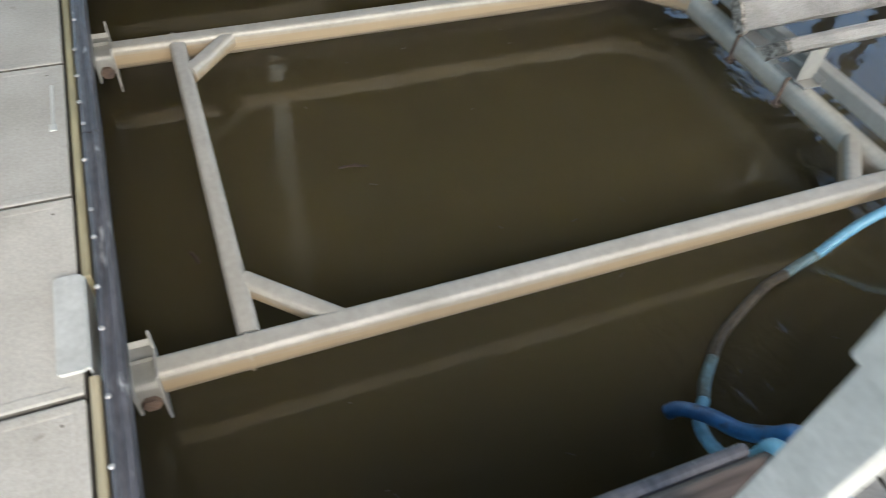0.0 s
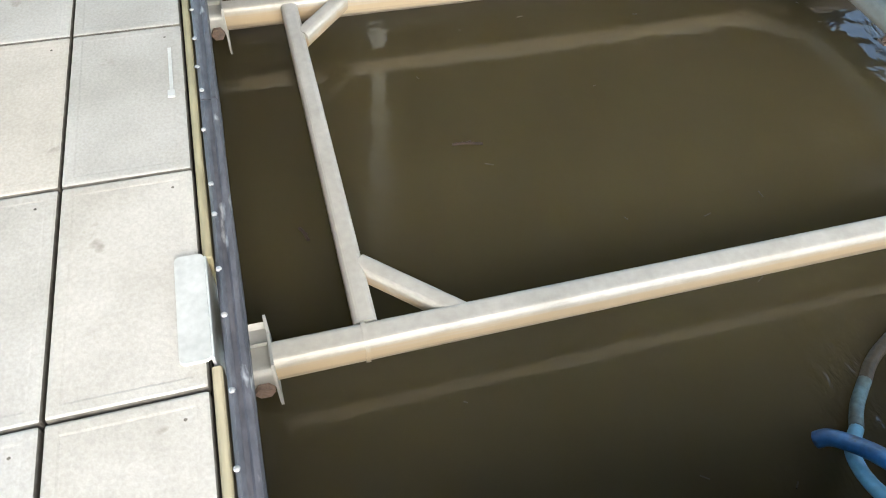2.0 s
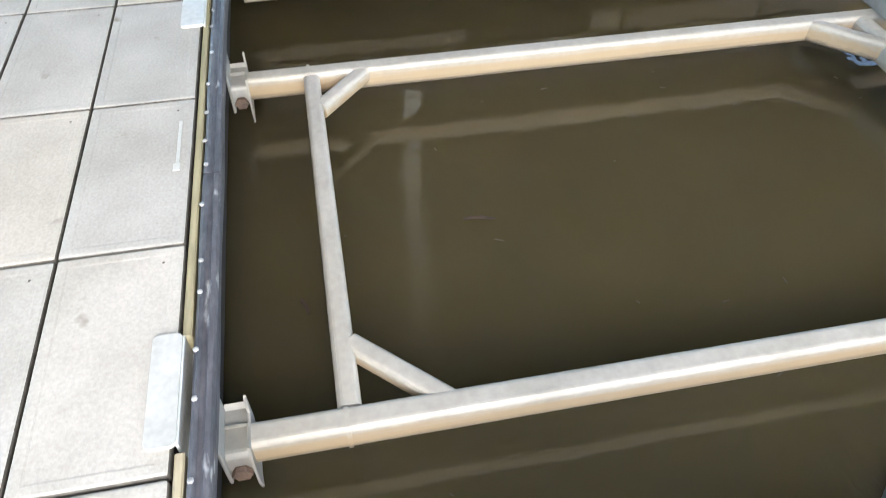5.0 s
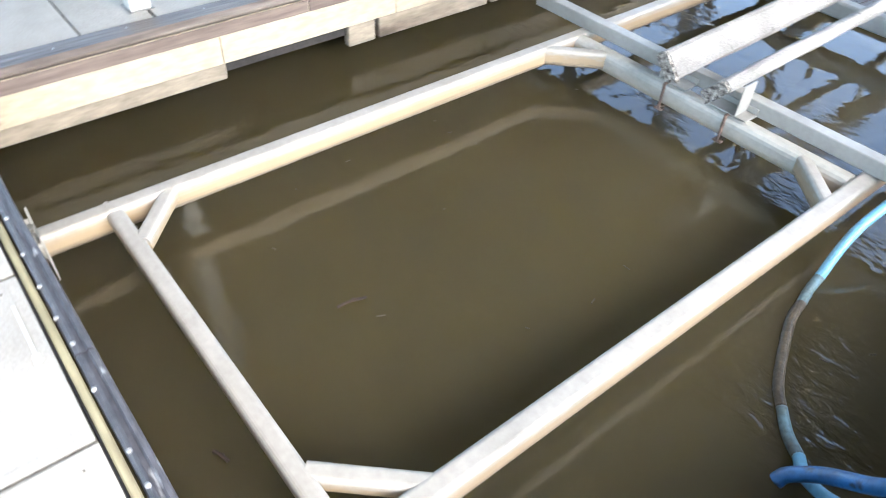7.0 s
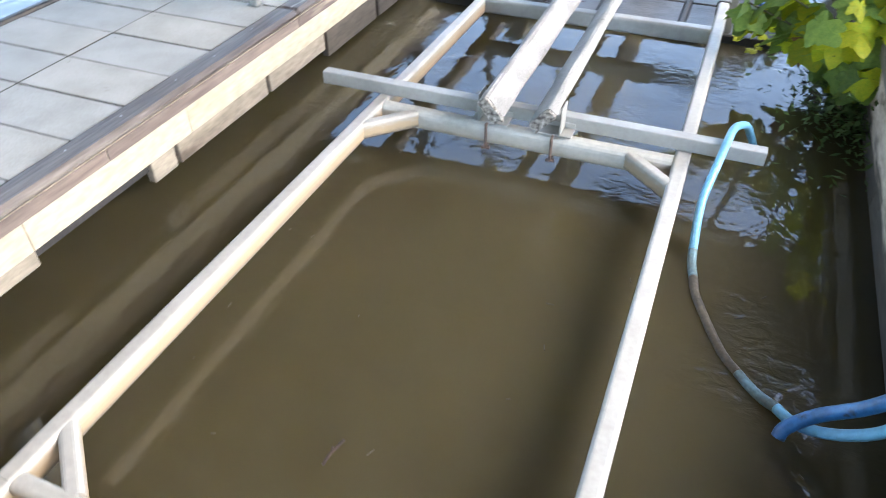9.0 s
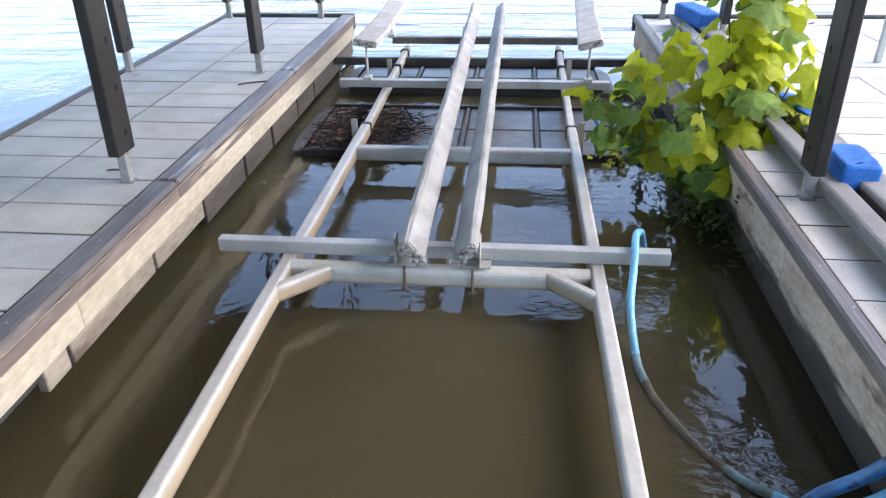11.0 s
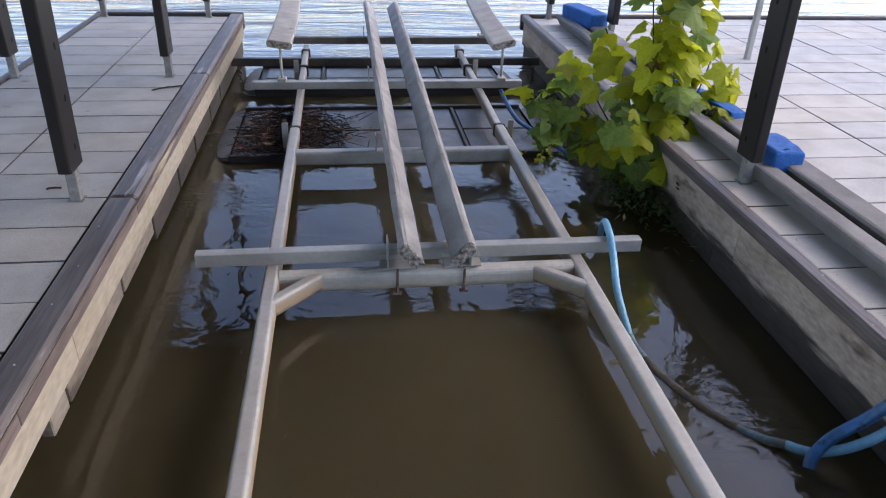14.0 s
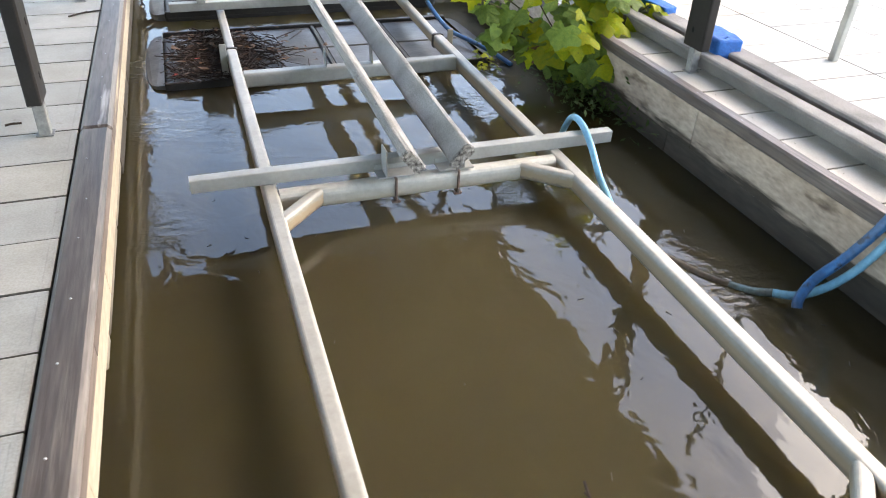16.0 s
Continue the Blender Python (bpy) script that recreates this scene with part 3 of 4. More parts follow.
# float tanks
def tank(y0, y1, x0, x1, top):
    t = lpart("float_tank", box(x0, x1, y0, y1, -0.34, top, 0.02, 2), M_TANK, "black float tank awash at the waterline")
    for y in (y0 + 0.02, y1 - 0.02):
        lpart("rim", box(x0, x1, y - 0.02, y + 0.02, top - 0.02, top + 0.035, 0.006), M_TANK, parent=t)
    nx = 4
    w = (x1 - x0 - 0.08) / nx
    for i in range(nx):
        for a, b in ((y0 + 0.05, (y0 + y1) / 2 - 0.012), ((y0 + y1) / 2 + 0.012, y1 - 0.05)):
            lpart("top_panel", box(x0 + 0.04 + i * w + 0.025, x0 + 0.04 + (i + 1) * w - 0.025, a, b, top - 0.01, top + 0.012, 0.006), M_TANKTOP, parent=t)
        if i:
            lpart("rib", box(x0 + 0.04 + i * w - 0.014, x0 + 0.04 + i * w + 0.014, y0 + 0.05, y1 - 0.05, top - 0.01, top + 0.026, 0.004), M_DARKBAR, parent=t)
    # rounded end caps
    for x, s in ((x0, -1), (x1, 1)):
        bm = bmesh.new()
        bot, tp = [], []
        yc, ry = (y0 + y1) / 2, (y1 - y0) / 2 - 0.03
        for k in range(15):
            a = math.pi * k / 14
            px, py = x + s * (0.002 + 0.15 * math.sin(a) ** 0.6), yc - ry * math.cos(a)
            tp.append(bm.verts.new((px - s * 0.02 * math.sin(a), py, top + 0.012 - 0.03 * math.sin(a))))
            bot.append(bm.verts.new((px, py, -0.34)))
        for k in range(14):
            bm.faces.new((tp[k], tp[k + 1], bot[k + 1], bot[k]))
        bm.faces.new(tp)
        lpart("end_cap", bm, M_TANKEND, "rounded grey tank end", parent=t)
    return t


tank(4.27, 5.42, -0.50, 1.90, -0.18)
tank(5.86, 6.70, -0.47, 1.90, -0.155)
lpart("spreader_bar", tube((-0.745, 6.42, -0.02), (2.33, 6.42, -0.02), 0.06, 0.075, 0.008), M_DARKBAR, "dark steel spreader bar between the docks")

# hinge brackets at the head walkway
for x in (XL, XR):
    lpart("hinge_back_plate", box(x - 0.09, x + 0.06, -0.352, -0.342, -0.13, DECK - 0.05, 0.003), M_GALV)
    lpart("hinge_channel", sweep((x - 0.062, -0.342, -0.02), (x - 0.062, -0.284, -0.02), [(-0.03, -0.03), (0.03, -0.03), (0.03, 0.018), (0.022, 0.008), (-0.018, 0.008), (-0.03, 0.022)]), M_GALV)
    lpart("hinge_flange", sweep((x, -0.283, -0.03), (x, -0.276, -0.03), [(-0.075, -0.02), (-0.06, -0.05), (-0.055, -0.10), (0.03, -0.13), (0.055, -0.155), (0.066, -0.11), (0.060, -0.01), (0.045, 0.04), (-0.02, 0.030), (-0.056, 0.034), (-0.064, 0.088), (-0.072, 0.092)],
                                   (0, 0, 1)), M_GALV, "galvanised hinge flange")
    lpart("hinge_sleeve", tube((x, -0.342, -0.062), (x, -0.284, -0.062), 0.096, 0.09, 0.02), M_GALV)
    lpart("hinge_bolt", rod((x + 0.05, -0.312, -0.085), (x + 0.066, -0.312, -0.085), 0.026, 6), M_RUST, "rusty bolt head")
for x0, x1, y0 in ((1.385, 1.672, -0.445), (-0.31, 0.022, -0.46)):
    plate = thing("mounting_plate", pose((x0 + x1) / 2, -0.41, DECK), "bright galvanised plate folded over the walkway edge", "bracket", "plates on the walkway")
    bm = bmesh.new()
    prof = rounded(x1 - x0, -0.378 - y0, 0.014)
    cy = (y0 - 0.378) / 2 + 0.41
    lo = [bm.verts.new((a, cy + b, 0.001)) for a, b in prof]
    hi = [bm.verts.new((a * 0.992, cy + b * 0.98, 0.010)) for a, b in prof]
    for i in range(len(prof)):
        bm.faces.new((lo[i], lo[(i + 1) % len(prof)], hi[(i + 1) % len(prof)], hi[i]))
    bm.faces.new(hi)
    bm.faces.new(lo[::-1])
    part("plate_top", bm, M_PLATE, plate)
    part("plate_lip", box(-(x1 - x0) / 2 + 0.006, (x1 - x0) / 2 - 0.004, 0.0285, 0.0355, -0.16, 0.006, 0.002), M_PLATE, plate)

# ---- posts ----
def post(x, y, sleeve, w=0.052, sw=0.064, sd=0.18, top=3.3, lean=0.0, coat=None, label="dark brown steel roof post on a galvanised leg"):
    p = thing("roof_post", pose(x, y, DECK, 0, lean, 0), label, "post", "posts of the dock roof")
    part("leg", tube((0, 0, 0.002), (0, 0, sleeve + 0.10 - DECK), w, w, 0.006, (0, 1, 0)), coat or M_LEG, p, "dull galvanised steel leg")
    part("foot_plate", box(-w / 2 - 0.012, w / 2 + 0.012, -w / 2 - 0.012, w / 2 + 0.012, 0.0015, 0.006, 0.002), M_LEG, p)
    s = part("sleeve", tube((0, 0, sleeve - DECK), (0, 0, top - DECK), sw, sd, 0.012, (0, 1, 0)), coat or M_POST, p, "pale galvanised outer sleeve" if coat else "dark brown outer sleeve")
    for k in range(8):
        z = sleeve - DECK + 0.10 + 0.24 * k
        for side in (-1, 1):
            # Slots are raised black plates; the colour stands for their hollow shade.
            bm = sweep((side * (sw / 2 - 0.002), 0.02, z), (side * (sw / 2 + 0.0012), 0.02, z), rounded(0.020, 0.034, 0.0098), (0, 0, 1))
            part("bolt_slot", bm, M_HOLE, s)
    return p


# Lean is added to follow lens distortion, most on the near posts.
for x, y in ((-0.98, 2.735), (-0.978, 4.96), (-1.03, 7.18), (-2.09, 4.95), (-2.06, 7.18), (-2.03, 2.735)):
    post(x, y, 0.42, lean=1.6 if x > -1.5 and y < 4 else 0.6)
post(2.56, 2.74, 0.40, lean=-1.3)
post(2.60, 7.18, 0.42)
post(2.95, 6.15, 0.42)
post(2.50, 0.70, 0.95, 0.09, 0.12, 0.12, coat=M_PLATE, label="galvanised roof post beside the slip corner")
post(-0.98, 0.5, 0.95, 0.09, 0.12, 0.12, coat=M_PLATE, label="galvanised roof post beside the slip corner")
for x, y in ((3.62, 2.70), (4.02, 5.45)):
    p = thing("rail_post", pose(x, y, DECK), "thin galvanised post standing on the tiles", "post")
    part("pole", tube((0, 0, 0.002), (0, 0, 3.0), 0.05, 0.05, 0.008, (0, 1, 0)), M_GALV, p)

# ---- roof over the slip ----
roof = thing("roof", pose(0, 0, 3.2), "ribbed metal roof on pale beams over the slip", "roof", kind="structure")
# The long rear reach of the sheet is unseen, added to shade the walkway.
part("roof_sheet", box(-5.7, 3.35, -7.9, 7.25, 0.16, 0.20, 0), M_ROOF, roof)
for x in (-5.6, -4.0, -2.05, -0.95, 2.57, 3.28):
    part("roof_beam", box(x - 0.05, x + 0.05, -7.88, 7.23, 0.0, 0.155, 0), M_ROOF, roof)
for k in range(8):
    part("purlin", box(-5.68, 3.33, -7.1 + k * 1.95, -7.02 + k * 1.95, 0.04, 0.152, 0), M_ROOF, roof)

# ---- things on the right dock ----
for x0, x1, z1, ya in ((2.60, 2.72, 0.105, 0.98), (2.765, 2.93, 0.115, 0.98)):
    b = thing("bunk_beam", pose((x0 + x1) / 2, (ya + 6.9) / 2, DECK), "long grey carpeted beam lying on the dock tiles", "beam", "beams stored on the dock")
    L = (6.9 - ya) / 2
    hw = (x1 - x0) / 2
    # Left flank is undercut to turn dark, standing in for the shade there.
    part("beam_body", sweep((0, -L, z1 / 2 + 0.002), (0, L, z1 / 2 + 0.002), [(hw, -z1 / 2 + 0.01), (hw, z1 / 2 - 0.02), (hw - 0.007, z1 / 2 - 0.006), (hw - 0.02, z1 / 2), (0.02 - hw, z1 / 2), (0.007 - hw, z1 / 2 - 0.006), (-hw, z1 / 2 - 0.02), (0.05 - hw, -z1 / 2)], steps=40, wobble=0.04), M_BEAM, b)


def pad(x, y, z, lx, ly, lz, rz, seed):
    p = thing("tarp_bundle", pose(x, y, z, 0, 0, rz), "bright blue tarpaulin bundle lying on the grey beams", "tarpaulin", "blue tarpaulin bundles")
    bm = bmesh.new()
    bmesh.ops.create_cube(bm, size=1, matrix=Matrix.Diagonal((lx, ly, lz, 1)))
    bmesh.ops.bevel(bm, geom=bm.edges[:], offset=min(lx, lz) * 0.22, segments=3, affect="EDGES", profile=0.6)
    bmesh.ops.subdivide_edges(bm, edges=bm.edges[:], cuts=3, use_grid_fill=True)
    for v in bm.verts:
        k = v.co * 9 + Vector((seed, seed, 0))
        v.co += v.co.normalized() * 0.016 * noise.noise(k) + Vector((0, 0, 0.010 * noise.noise(k * 2.7)))
        v.co.z += lz / 2
    part("cloth", bm, M_TARP, p, smooth=True)
    part("fold", pipe([(-lx * 0.48, -ly * 0.3, lz * 0.2), (0, -ly * 0.33, lz * 1.0), (lx * 0.48, -ly * 0.25, lz * 0.3)], 0.006, n=6), M_TARP, p)


pad(2.78, 2.86, DECK + 0.06, 0.19, 0.34, 0.13, -3, 1)
pad(2.85, 3.75, DECK + 0.10, 0.12, 0.55, 0.06, 6, 5)
pad(2.77, 4.6, DECK + 0.10, 0.13, 0.7, 0.06, -4, 9)
pad(2.80, 6.55, DECK + 0.08, 0.20, 0.62, 0.15, 12, 12)

# ---- hoses ----
hose = thing("hose", pose(1.7, 1.9, WATER), "light blue water hose hooked over the bar, muddy where it dips", "hose")
off = Vector((-1.7, -1.9, 0.2))
def hpts(*p):
    return [Vector(q) + off for q in p]
part("upper_run", pipe(hpts((1.85, 2.94, -0.185), (1.82, 2.86, -0.09), (1.78, 2.74, 0.025), (1.74, 2.62, 0.085), (1.715, 2.53, 0.106), (1.70, 2.43, 0.095), (1.68, 2.30, 0.045), (1.655, 2.15, -0.035), (1.655, 2.04, -0.10), (1.665, 1.94, -0.172)), 0.019), M_HOSE, hose, smooth=True)
part("coupling", pipe(hpts((1.846, 2.93, -0.175), (1.865, 2.98, -0.225)), 0.022, n=10, per=2), M_RUST, hose, "brown hose coupling")
part("muddy_run", pipe(hpts((1.69, 1.79, -0.198), (1.718, 1.67, -0.202), (1.83, 1.42, -0.202), (1.90, 1.325, -0.20)), 0.019), M_HOSE_MUD, hose, "mud-coated stretch at the waterline", smooth=True)
part("silted_run", pipe(hpts((1.90, 1.325, -0.20), (1.965, 1.25, -0.195), (2.03, 1.19, -0.175)), 0.019), M_HOSE_FADE, hose, "silt-filmed stretch", smooth=True)
part("fading_run", pipe(hpts((1.665, 1.94, -0.172), (1.672, 1.87, -0.19), (1.69, 1.79, -0.198)), 0.019), M_HOSE_FADE, hose, "silt-filmed stretch", smooth=True)
part("lower_run", pipe(hpts((2.03, 1.19, -0.175), (2.09, 1.12, -0.15), (2.18, 1.07, -0.09), (2.27, 1.04, 0.0), (2.312, 1.00, 0.14), (2.345, 0.97, 0.278), (2.44, 0.95, 0.272), (2.58, 0.96, 0.272)), 0.019), M_HOSE, hose, smooth=True)
hose2 = thing("hose", pose(2.05, 1.05, WATER), "dark blue hose with its end hanging over the water", "hose")
off = Vector((-2.05, -1.05, 0.2))
part("hose_run", pipe(hpts((2.035, 1.05, -0.155), (2.05, 1.07, -0.12), (2.12, 1.09, -0.05), (2.22, 1.07, 0.06), (2.295, 1.045, 0.19), (2.345, 1.03, 0.287), (2.44, 1.02, 0.28), (2.57, 1.04, 0.272)), 0.023), M_HOSE_DARK, hose2, smooth=True)
hose3 = thing("hose", pose(1.8, 5.0, WATER), "blue air hose running down to the float tank", "hose")
off = Vector((-1.8, -5.0, 0.2))
part("hose_run", pipe(hpts((1.70, 5.28, 0.02), (1.72, 5.1, -0.04), (1.76, 4.85, -0.10), (1.86, 4.6, -0.12), (1.98, 4.4, -0.16), (2.05, 4.2, -0.19)), 0.018), M_HOSE_DARK, hose3, smooth=True)

# ---- debris on the near tank ----
debris = thing("debris", pose(0.0, 4.8, -0.15), "dark twigs and dead leaves washed onto the float tank", "debris", kind="stuff")
rng = random.Random(4)
bm = bmesh.new()
for i in range(1200):
    x, y = rng.gauss(-0.12, 0.22), rng.gauss(-0.05, 0.26)
    if not (-0.46 < x < 0.65 and -0.58 < y < 0.55):
        continue
    a, ln = rng.uniform(0, math.pi), rng.uniform(0.05, 0.22)
    z = rng.uniform(0.0, 0.028)
    dx, dy = math.cos(a) * ln / 2, math.sin(a) * ln / 2
    rod((x - dx, y - dy, z), (x + dx, y + dy, z + rng.uniform(-0.01, 0.02)), rng.uniform(0.0015, 0.005), 5, bm)
part("twigs", bm, M_TWIG, debris)
bm = bmesh.new()
red = bmesh.new()
for i in range(70):
    x, y, s = rng.gauss(0.05, 0.3), rng.gauss(0.0, 0.28), rng.uniform(0.015, 0.04)
    if not (-0.46 < x < 0.9 and -0.58 < y < 0.55):
        continue
    t = red if i % 24 == 0 else bm
    a = rng.uniform(0, 6.28)
    c = Vector((x, y, 0.02 + rng.uniform(0, 0.02)))
    vs = [t.verts.new(c + Vector((math.cos(a + k) * s * f, math.sin(a + k) * s * f, rng.uniform(-0.008, 0.008)))) for k, f in ((0, 1.4), (1.2, 0.6), (2.4, 0.7), (3.14, 1.2), (4.0, 0.7), (5.2, 0.6))]
    t.faces.new(vs)
part("dead_leaves", bm, M_DEADLEAF, debris)
part("red_leaves", red, M_REDLEAF, debris, "red fallen leaves")

# ---- sycamore seedling ----
def leaf_mesh(name, mat, seed):
    """A five-lobed leaf, cupped along its ribs, stalk at the origin, tip along +y, one unit long."""
    r = random.Random(seed)
    lobes = [(-146, 0.44), (-118, 0.60), (-96, 0.54), (-80, 0.62), (-60, 0.80), (-40, 0.60), (-24, 0.66), (0, 0.95), (24, 0.66), (40, 0.60), (60, 0.80), (80, 0.62), (96, 0.54), (118, 0.60), (146, 0.44)]
    pts = []
    for a, d in lobes:
        a += r.uniform(-5, 5)
        d *= r.uniform(0.9, 1.1)
        pts.append(Vector((math.sin(radians(a)) * d, 0.18 + math.cos(radians(a)) * d * 0.82, 0)))
    full = []
    for i, p in enumerate(pts):
        full.append(p)
        if i < len(pts) - 1:
            m = (p + pts[i + 1]) / 2
            full.append(m * r.uniform(0.94, 1.08))
    bm = bmesh.new()
    c = bm.verts.new((0, 0.18, 0))
    cupped = r.uniform(0.3, 0.8)
    vs = []
    for i, p in enumerate(full):
        p.z = -cupped * (p.x ** 2) - 0.25 * max(p.y - 0.3, 0) ** 2 + (0.02 if i % 4 == 0 else -0.015) + r.uniform(-0.025, 0.025)
        vs.append(bm.verts.new(p))
    mid = [bm.verts.new((p.x * 0.5, 0.18 + (p.y - 0.18) * 0.5, p.z * 0.35 + (0.005 if i % 2 else -0.005))) for i, p in enumerate(full)]
    for i in range(len(vs) - 1):
        bm.faces.new((mid[i], vs[i], vs[i + 1], mid[i + 1]))
        bm.faces.new((c, mid[i], mid[i + 1]))
    base = bm.verts.new((0, 0.05, 0.0))
    bm.faces.new((c, mid[-1], vs[-1], base))
    bm.faces.new((c, base, vs[0], mid[0]))
    me = mesh_of(name, bm, mat, True)
    return me


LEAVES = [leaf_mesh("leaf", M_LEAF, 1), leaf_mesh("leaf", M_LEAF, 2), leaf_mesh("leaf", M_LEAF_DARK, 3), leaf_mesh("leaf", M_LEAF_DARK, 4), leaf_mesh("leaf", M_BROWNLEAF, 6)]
tree = thing("sycamore_sapling", pose(2.36, 3.75, WATER), "leafy yellow-green sycamore sapling rooted at the dock edge", "plant")
rng = random.Random(11)
stems = []
TIPS = [(-0.80, 0.0, 0.66), (-0.70, -0.05, 0.48), (-0.48, 0.15, 0.86), (-0.42, -0.1, 0.36), (-0.26, 0.25, 1.02), (-0.55, 0.3, 0.62), (-0.2, -0.25, 0.62),
        (-0.08, -0.42, 0.30), (0.08, -0.3, 0.44), (0.02, 0.05, 0.95), (0.1, -0.15, 0.72), (0.24, 0.2, 0.86), (0.62, 0.05, 0.74), (0.50, 0.15, 0.94),
        (0.46, -0.05, 0.42), (0.40, -0.2, 0.62), (0.34, 0.1, 1.10), (-0.04, 0.1, 1.30), (0.18, 0.05, 1.36), (0.10, 0.2, 1.22), (0.16, 0.1, 1.62), (0.26, 0.15, 1.52)]
for tip in TIPS:
    b = Vector((rng.uniform(-0.04, 0.08), rng.uniform(-0.12, 0.12), 0.02))
    tip = Vector(tip)
    m = b.lerp(tip, 0.5) + Vector((rng.uniform(-0.08, 0.08), rng.uniform(-0.08, 0.08), 0.10))
    bm = pipe([b, b.lerp(m, 0.5) + Vector((0, 0, 0.03)), m, tip], 0.005, n=6, per=4)
    part("stem", bm, M_STEM, tree)
    stems.append((b, m, tip))
count = 0
for b, m, tip in stems:
    for k in range(11):
        t = 0.30 + 0.71 * (k / 10)
        base = b.lerp(m, t * 2) if t < 0.5 else m.lerp(tip, (t - 0.5) * 2)
        az = math.degrees(math.atan2(base.y - 0.25, base.x - 0.05)) + rng.uniform(-75, 75)
        reach = rng.uniform(0.03, 0.15) if t < 0.93 else rng.uniform(0.0, 0.03)
        p = base + Vector((math.cos(radians(az)) * reach, math.sin(radians(az)) * reach, rng.uniform(-0.05, 0.06)))
        withered = (p - Vector((0, 0, 0.86))).length < 0.09 or (p - Vector((-0.3, -0.1, 0.30))).length < 0.10
        s = rng.uniform(0.12, 0.23) * (0.85 if t > 0.92 else 0.45 if withered else 1)
        # Lower left leaves go dark more often, so colour carries their shade.
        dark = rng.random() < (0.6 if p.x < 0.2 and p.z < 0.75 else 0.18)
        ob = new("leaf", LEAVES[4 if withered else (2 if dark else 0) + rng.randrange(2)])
        ob.parent = tree
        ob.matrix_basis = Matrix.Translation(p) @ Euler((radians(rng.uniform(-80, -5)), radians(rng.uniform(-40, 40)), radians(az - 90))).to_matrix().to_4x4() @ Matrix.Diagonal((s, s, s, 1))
        count += 1

# weeds at the waterline below it
weeds = thing("weeds", pose(2.30, 3.45, WATER), "dark straggly weeds growing at the waterline", "plant", kind="stuff")
bm = bmesh.new()
for i in range(1100):
    x, y = min(rng.gauss(-0.02, 0.13), 0.08), rng.gauss(0.05, 0.33)
    z = abs(rng.gauss(0, 0.11))
    a, s, e = rng.uniform(0, 6.28), rng.uniform(0.02, 0.065), rng.uniform(-0.7, 0.9)
    d = Vector((math.cos(a) * math.cos(e), math.sin(a) * math.cos(e), math.sin(e))) * s
    w = Vector((-math.sin(a), math.cos(a), rng.uniform(-0.5, 0.5))).normalized() * s * 0.2
    c = Vector((x, y, z + 0.01))
    bm.faces.new([bm.verts.new(q) for q in (c, c + d * 0.5 + w, c + d, c + d * 0.5 - w)])
part("weed_leaves", bm, M_WEED, weeds)

# small sprig beside the near tank
sprig = thing("sprig", pose(1.80, 4.2, WATER), "small bright green sprig growing beside the float tank", "plant")
for i in range(18):
    p = Vector((rng.gauss(0, 0.06), rng.gauss(0, 0.06), 0.03 + abs(rng.gauss(0, 0.05))))
    ob = new("leaf", LEAVES[0 if i % 3 else 2])
    ob.parent = sprig
    ob.matrix_basis = Matrix.Translation(p) @ Euler((radians(rng.uniform(-30, 25)), radians(rng.uniform(-25, 25)), rng.uniform(0, 6.28))).to_matrix().to_4x4() @ Matrix.Scale(rng.uniform(0.035, 0.065), 4)
part("stem", pipe([(0.02, 0, 0), (0.01, 0.01, 0.06), (0.0, 0.0, 0.11)], 0.004, n=6), M_STEM, sprig)


def stick(x, y, z, rz, ln, label, mat=None):
    st = thing("stick", pose(x, y, z, 0, 0, rz), label, "stick")
    bm = pipe([(-ln / 2, 0, 0.006), (-ln * 0.1, ln * 0.03, 0.009), (ln / 2, 0, 0.006)], 0.0055, n=6)
    pipe([(-ln * 0.1, ln * 0.02, 0.009), (ln * 0.12, ln * 0.12, 0.008)], 0.004, bm, n=6)
    part("wood", bm, mat or M_TWIG, st)


for q in ((-0.93, 4.62, DECK + 0.002, 30, 0.22), (-1.13, 2.86, DECK + 0.002, 10, 0.07), (4.22, 6.88, DECK + 0.002, 15, 0.20), (4.02, 6.95, DECK + 0.002, 40, 0.10)):
    stick(*q, "dark broken stick lying on the deck tiles")
for q in ((0.72, 0.49, WATER, 80, 0.11), (1.00, -0.14, WATER - 0.003, 20, 0.06)):
    stick(*q, "short dark twig floating on the water", M_TWIG)
# chains that hold the spreader bar to the docks
for x, sgn in ((-0.66, 1), (2.26, -1)):
    ch = thing("chain", pose(x, 6.38, -0.06), "short rusty chain hanging from the spreader bar", "chain", "chains of the spreader bar")
    for k in range(5):
        bm = bmesh.new()
        ring = [(0.016 * math.cos(a), 0, 0.024 * math.sin(a)) for a in [2 * math.pi * q / 10 for q in range(11)]]
        pipe(ring, 0.0042, bm, n=6, per=1)
        lk = part("link", bm, M_DARKBAR, ch)
        lk.location = (0, 0, -0.034 * k)
        lk.rotation_euler = (0, 0, radians(90 * (k % 2) + 20))

# low aluminium frame left on the far tiles
fr = thing("aluminium_frame", pose(6.75, 6.2, DECK, 0, 0, 12), "low silver aluminium frame resting on the tiles", "frame")
for y in (-0.18, 0.18):
    part("side_rail", tube((-0.6, y, 0.09), (0.6, y, 0.09), 0.03, 0.05, 0.006), M_PLATE, fr)
for x in (-0.58, 0.0, 0.58):
    part("cross_rail", tube((x, -0.162, 0.085), (x, 0.162, 0.085), 0.025, 0.03, 0.005), M_PLATE, fr)
for x in (-0.55, 0.55):
    for y in (-0.18, 0.18):
        part("foot", tube((x, y, 0.001), (x, y, 0.064), 0.025, 0.025, 0.004, (0, 1, 0)), M_PLATE, fr)

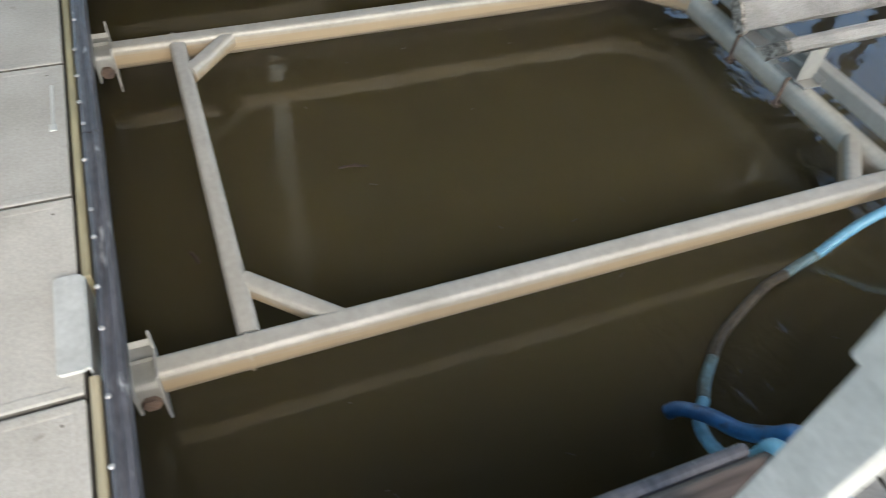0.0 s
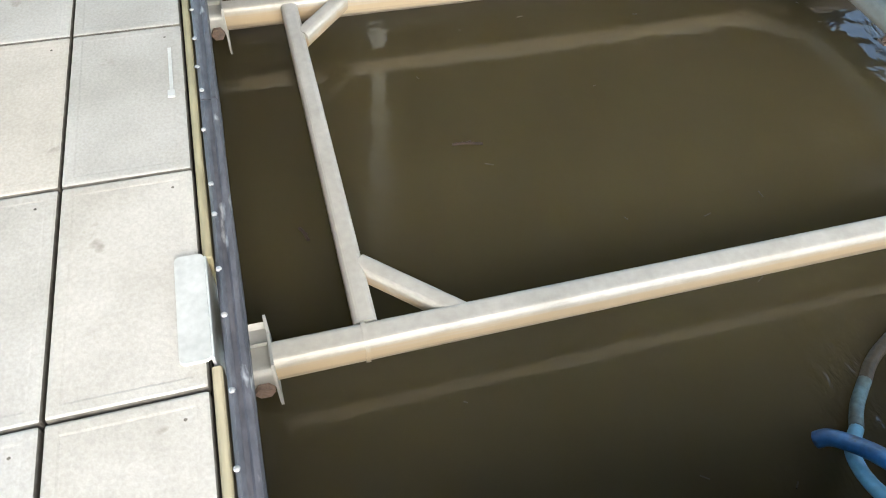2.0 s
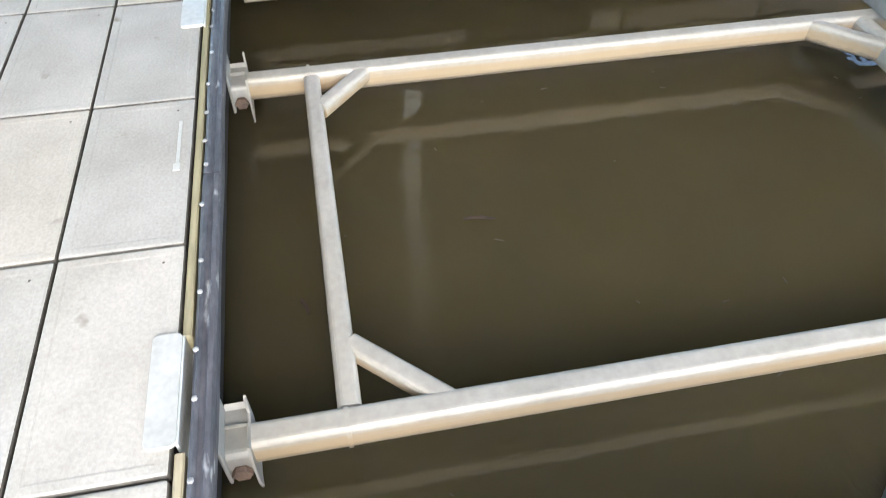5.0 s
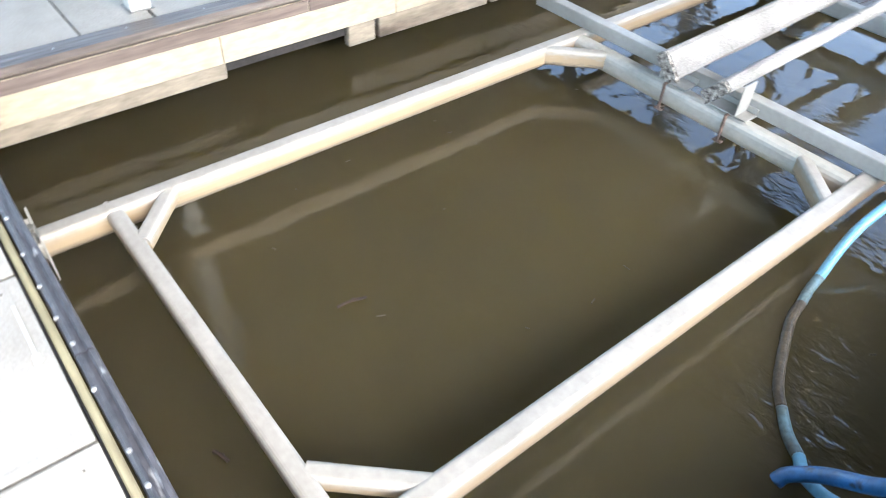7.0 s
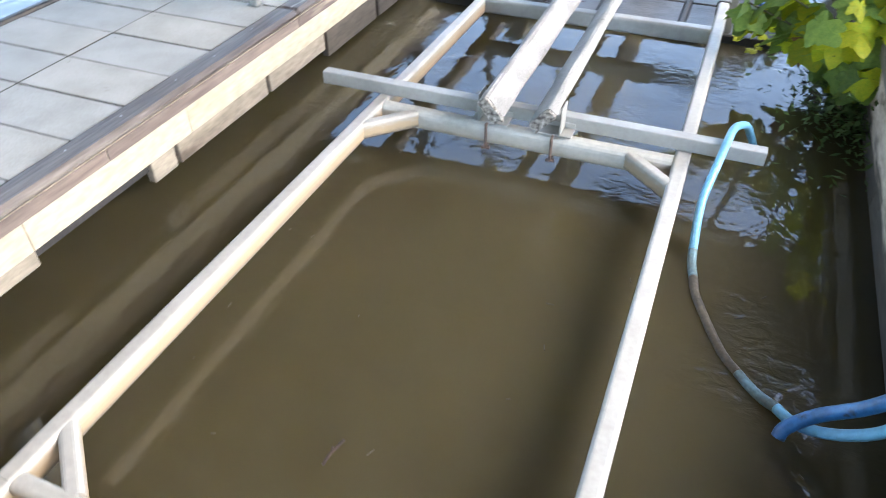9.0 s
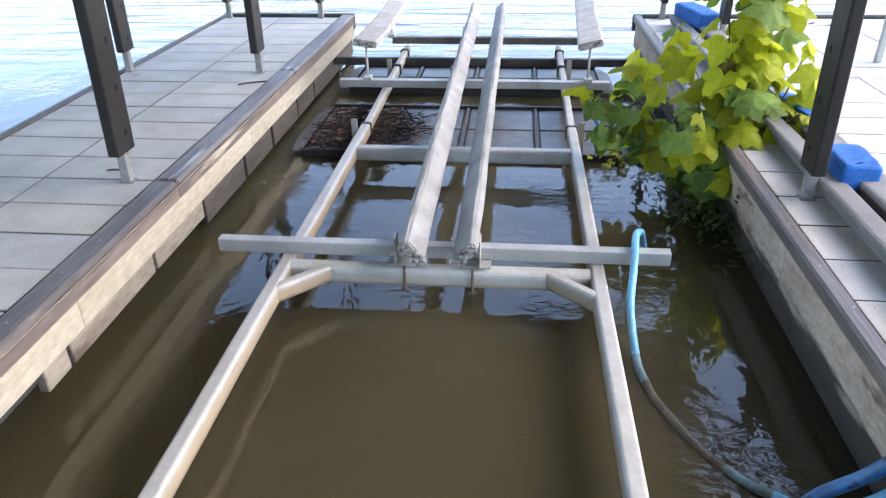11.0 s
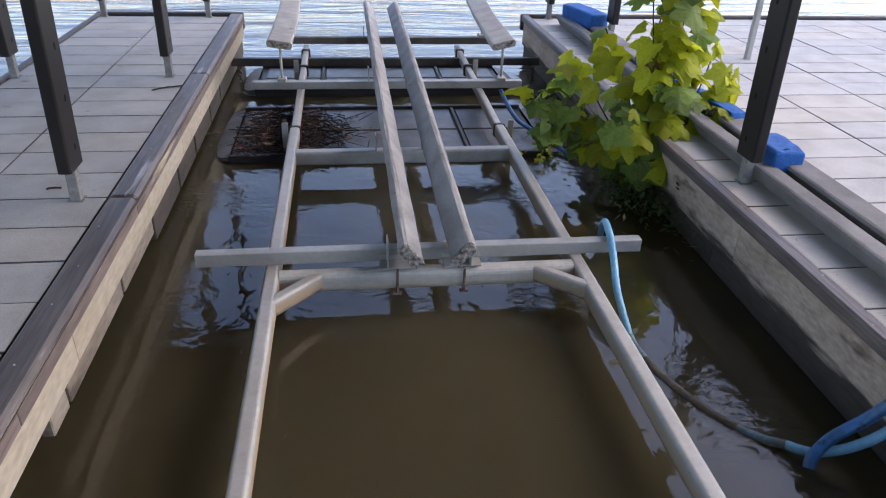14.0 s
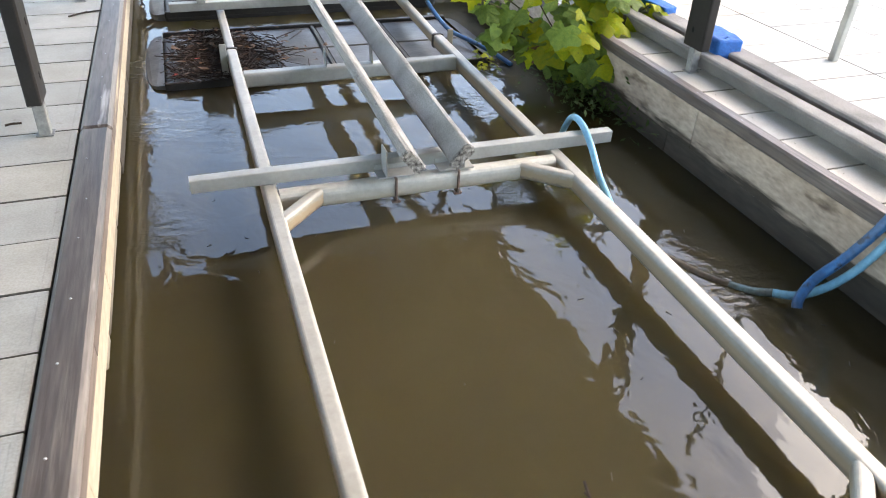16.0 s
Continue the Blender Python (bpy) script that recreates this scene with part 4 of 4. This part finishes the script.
# weld seams on the near rail joints
for x in (XL, XR):
    lpart("weld_seam", sweep((x, -0.046, -TH / 2), (x, -0.034, -TH / 2), rounded(TW + 0.006, TH + 0.006, 0.018), steps=4, wobble=0.05), M_RAIL, "rough weld bead")

# white scrap on the head walkway
sc = thing("plastic_scrap", pose(0.69, -0.427, DECK), "thin white plastic scrap lying on the walkway tile", "scrap")
part("strip", box(-0.12, 0.08, -0.006, 0.004, 0.001, 0.003, 0.0008), M_PLATE, sc)
part("tab", box(0.08, 0.112, -0.012, 0.008, 0.001, 0.005, 0.0015), M_PLATE, sc)

# ---- small floating bits ----
bits = thing("floating_bits", pose(0.7, 1.2, WATER), "small twigs and flecks floating on the water", "debris", kind="stuff")
bm = bmesh.new()
for i in range(34):
    x, y = rng.uniform(-1.3, 1.5), rng.uniform(-1.3, 1.6)
    a, ln = rng.uniform(0, 6.28), rng.uniform(0.004, 0.016)
    rod((x - math.cos(a) * ln, y - math.sin(a) * ln, 0.001), (x + math.cos(a) * ln, y + math.sin(a) * ln, 0.002), 0.0022, 5, bm)
part("flecks", bm, M_LOWER, bits)

# ---- deck tiles, laid last ----
def lay(parent, xs, y_first, rows, cut=False):
    for r in range(rows):
        for x in xs:
            ob = new("tile", CUT_TILE if cut else LONG_TILE)
            ob.parent = parent
            ob.location = (x + rng.uniform(-0.001, 0.001), y_first + (r + 0.5) * PITCH_Y + rng.uniform(-0.001, 0.001), DECK + rng.uniform(-0.0015, 0.0015))
            ob.rotation_euler = (0, 0, radians(rng.uniform(-0.15, 0.15)))


first = ROW0 - 9 * PITCH_Y
lay(dock_left, [-0.84 - PITCH_X * 0.5, -0.84 - PITCH_X * 1.5], first, 23)
lay(dock_right, [2.418 + PITCH_X * (k + 0.5) for k in range(8)], first, 23)
lay(dock_head, [0.452 + PITCH_X * (k + 0.5) for k in range(-9, 11)], Y_HEAD - 8 * PITCH_Y, 8)
# cut tiles where the side docks meet the walkway
lay(dock_left, [-0.84 - PITCH_X * 0.5, -0.84 - PITCH_X * 1.5], -0.2475 - PITCH_Y / 2, 1, True)
lay(dock_right, [2.418 + PITCH_X * (k + 0.5) for k in range(8)], -0.2475 - PITCH_Y / 2, 1, True)
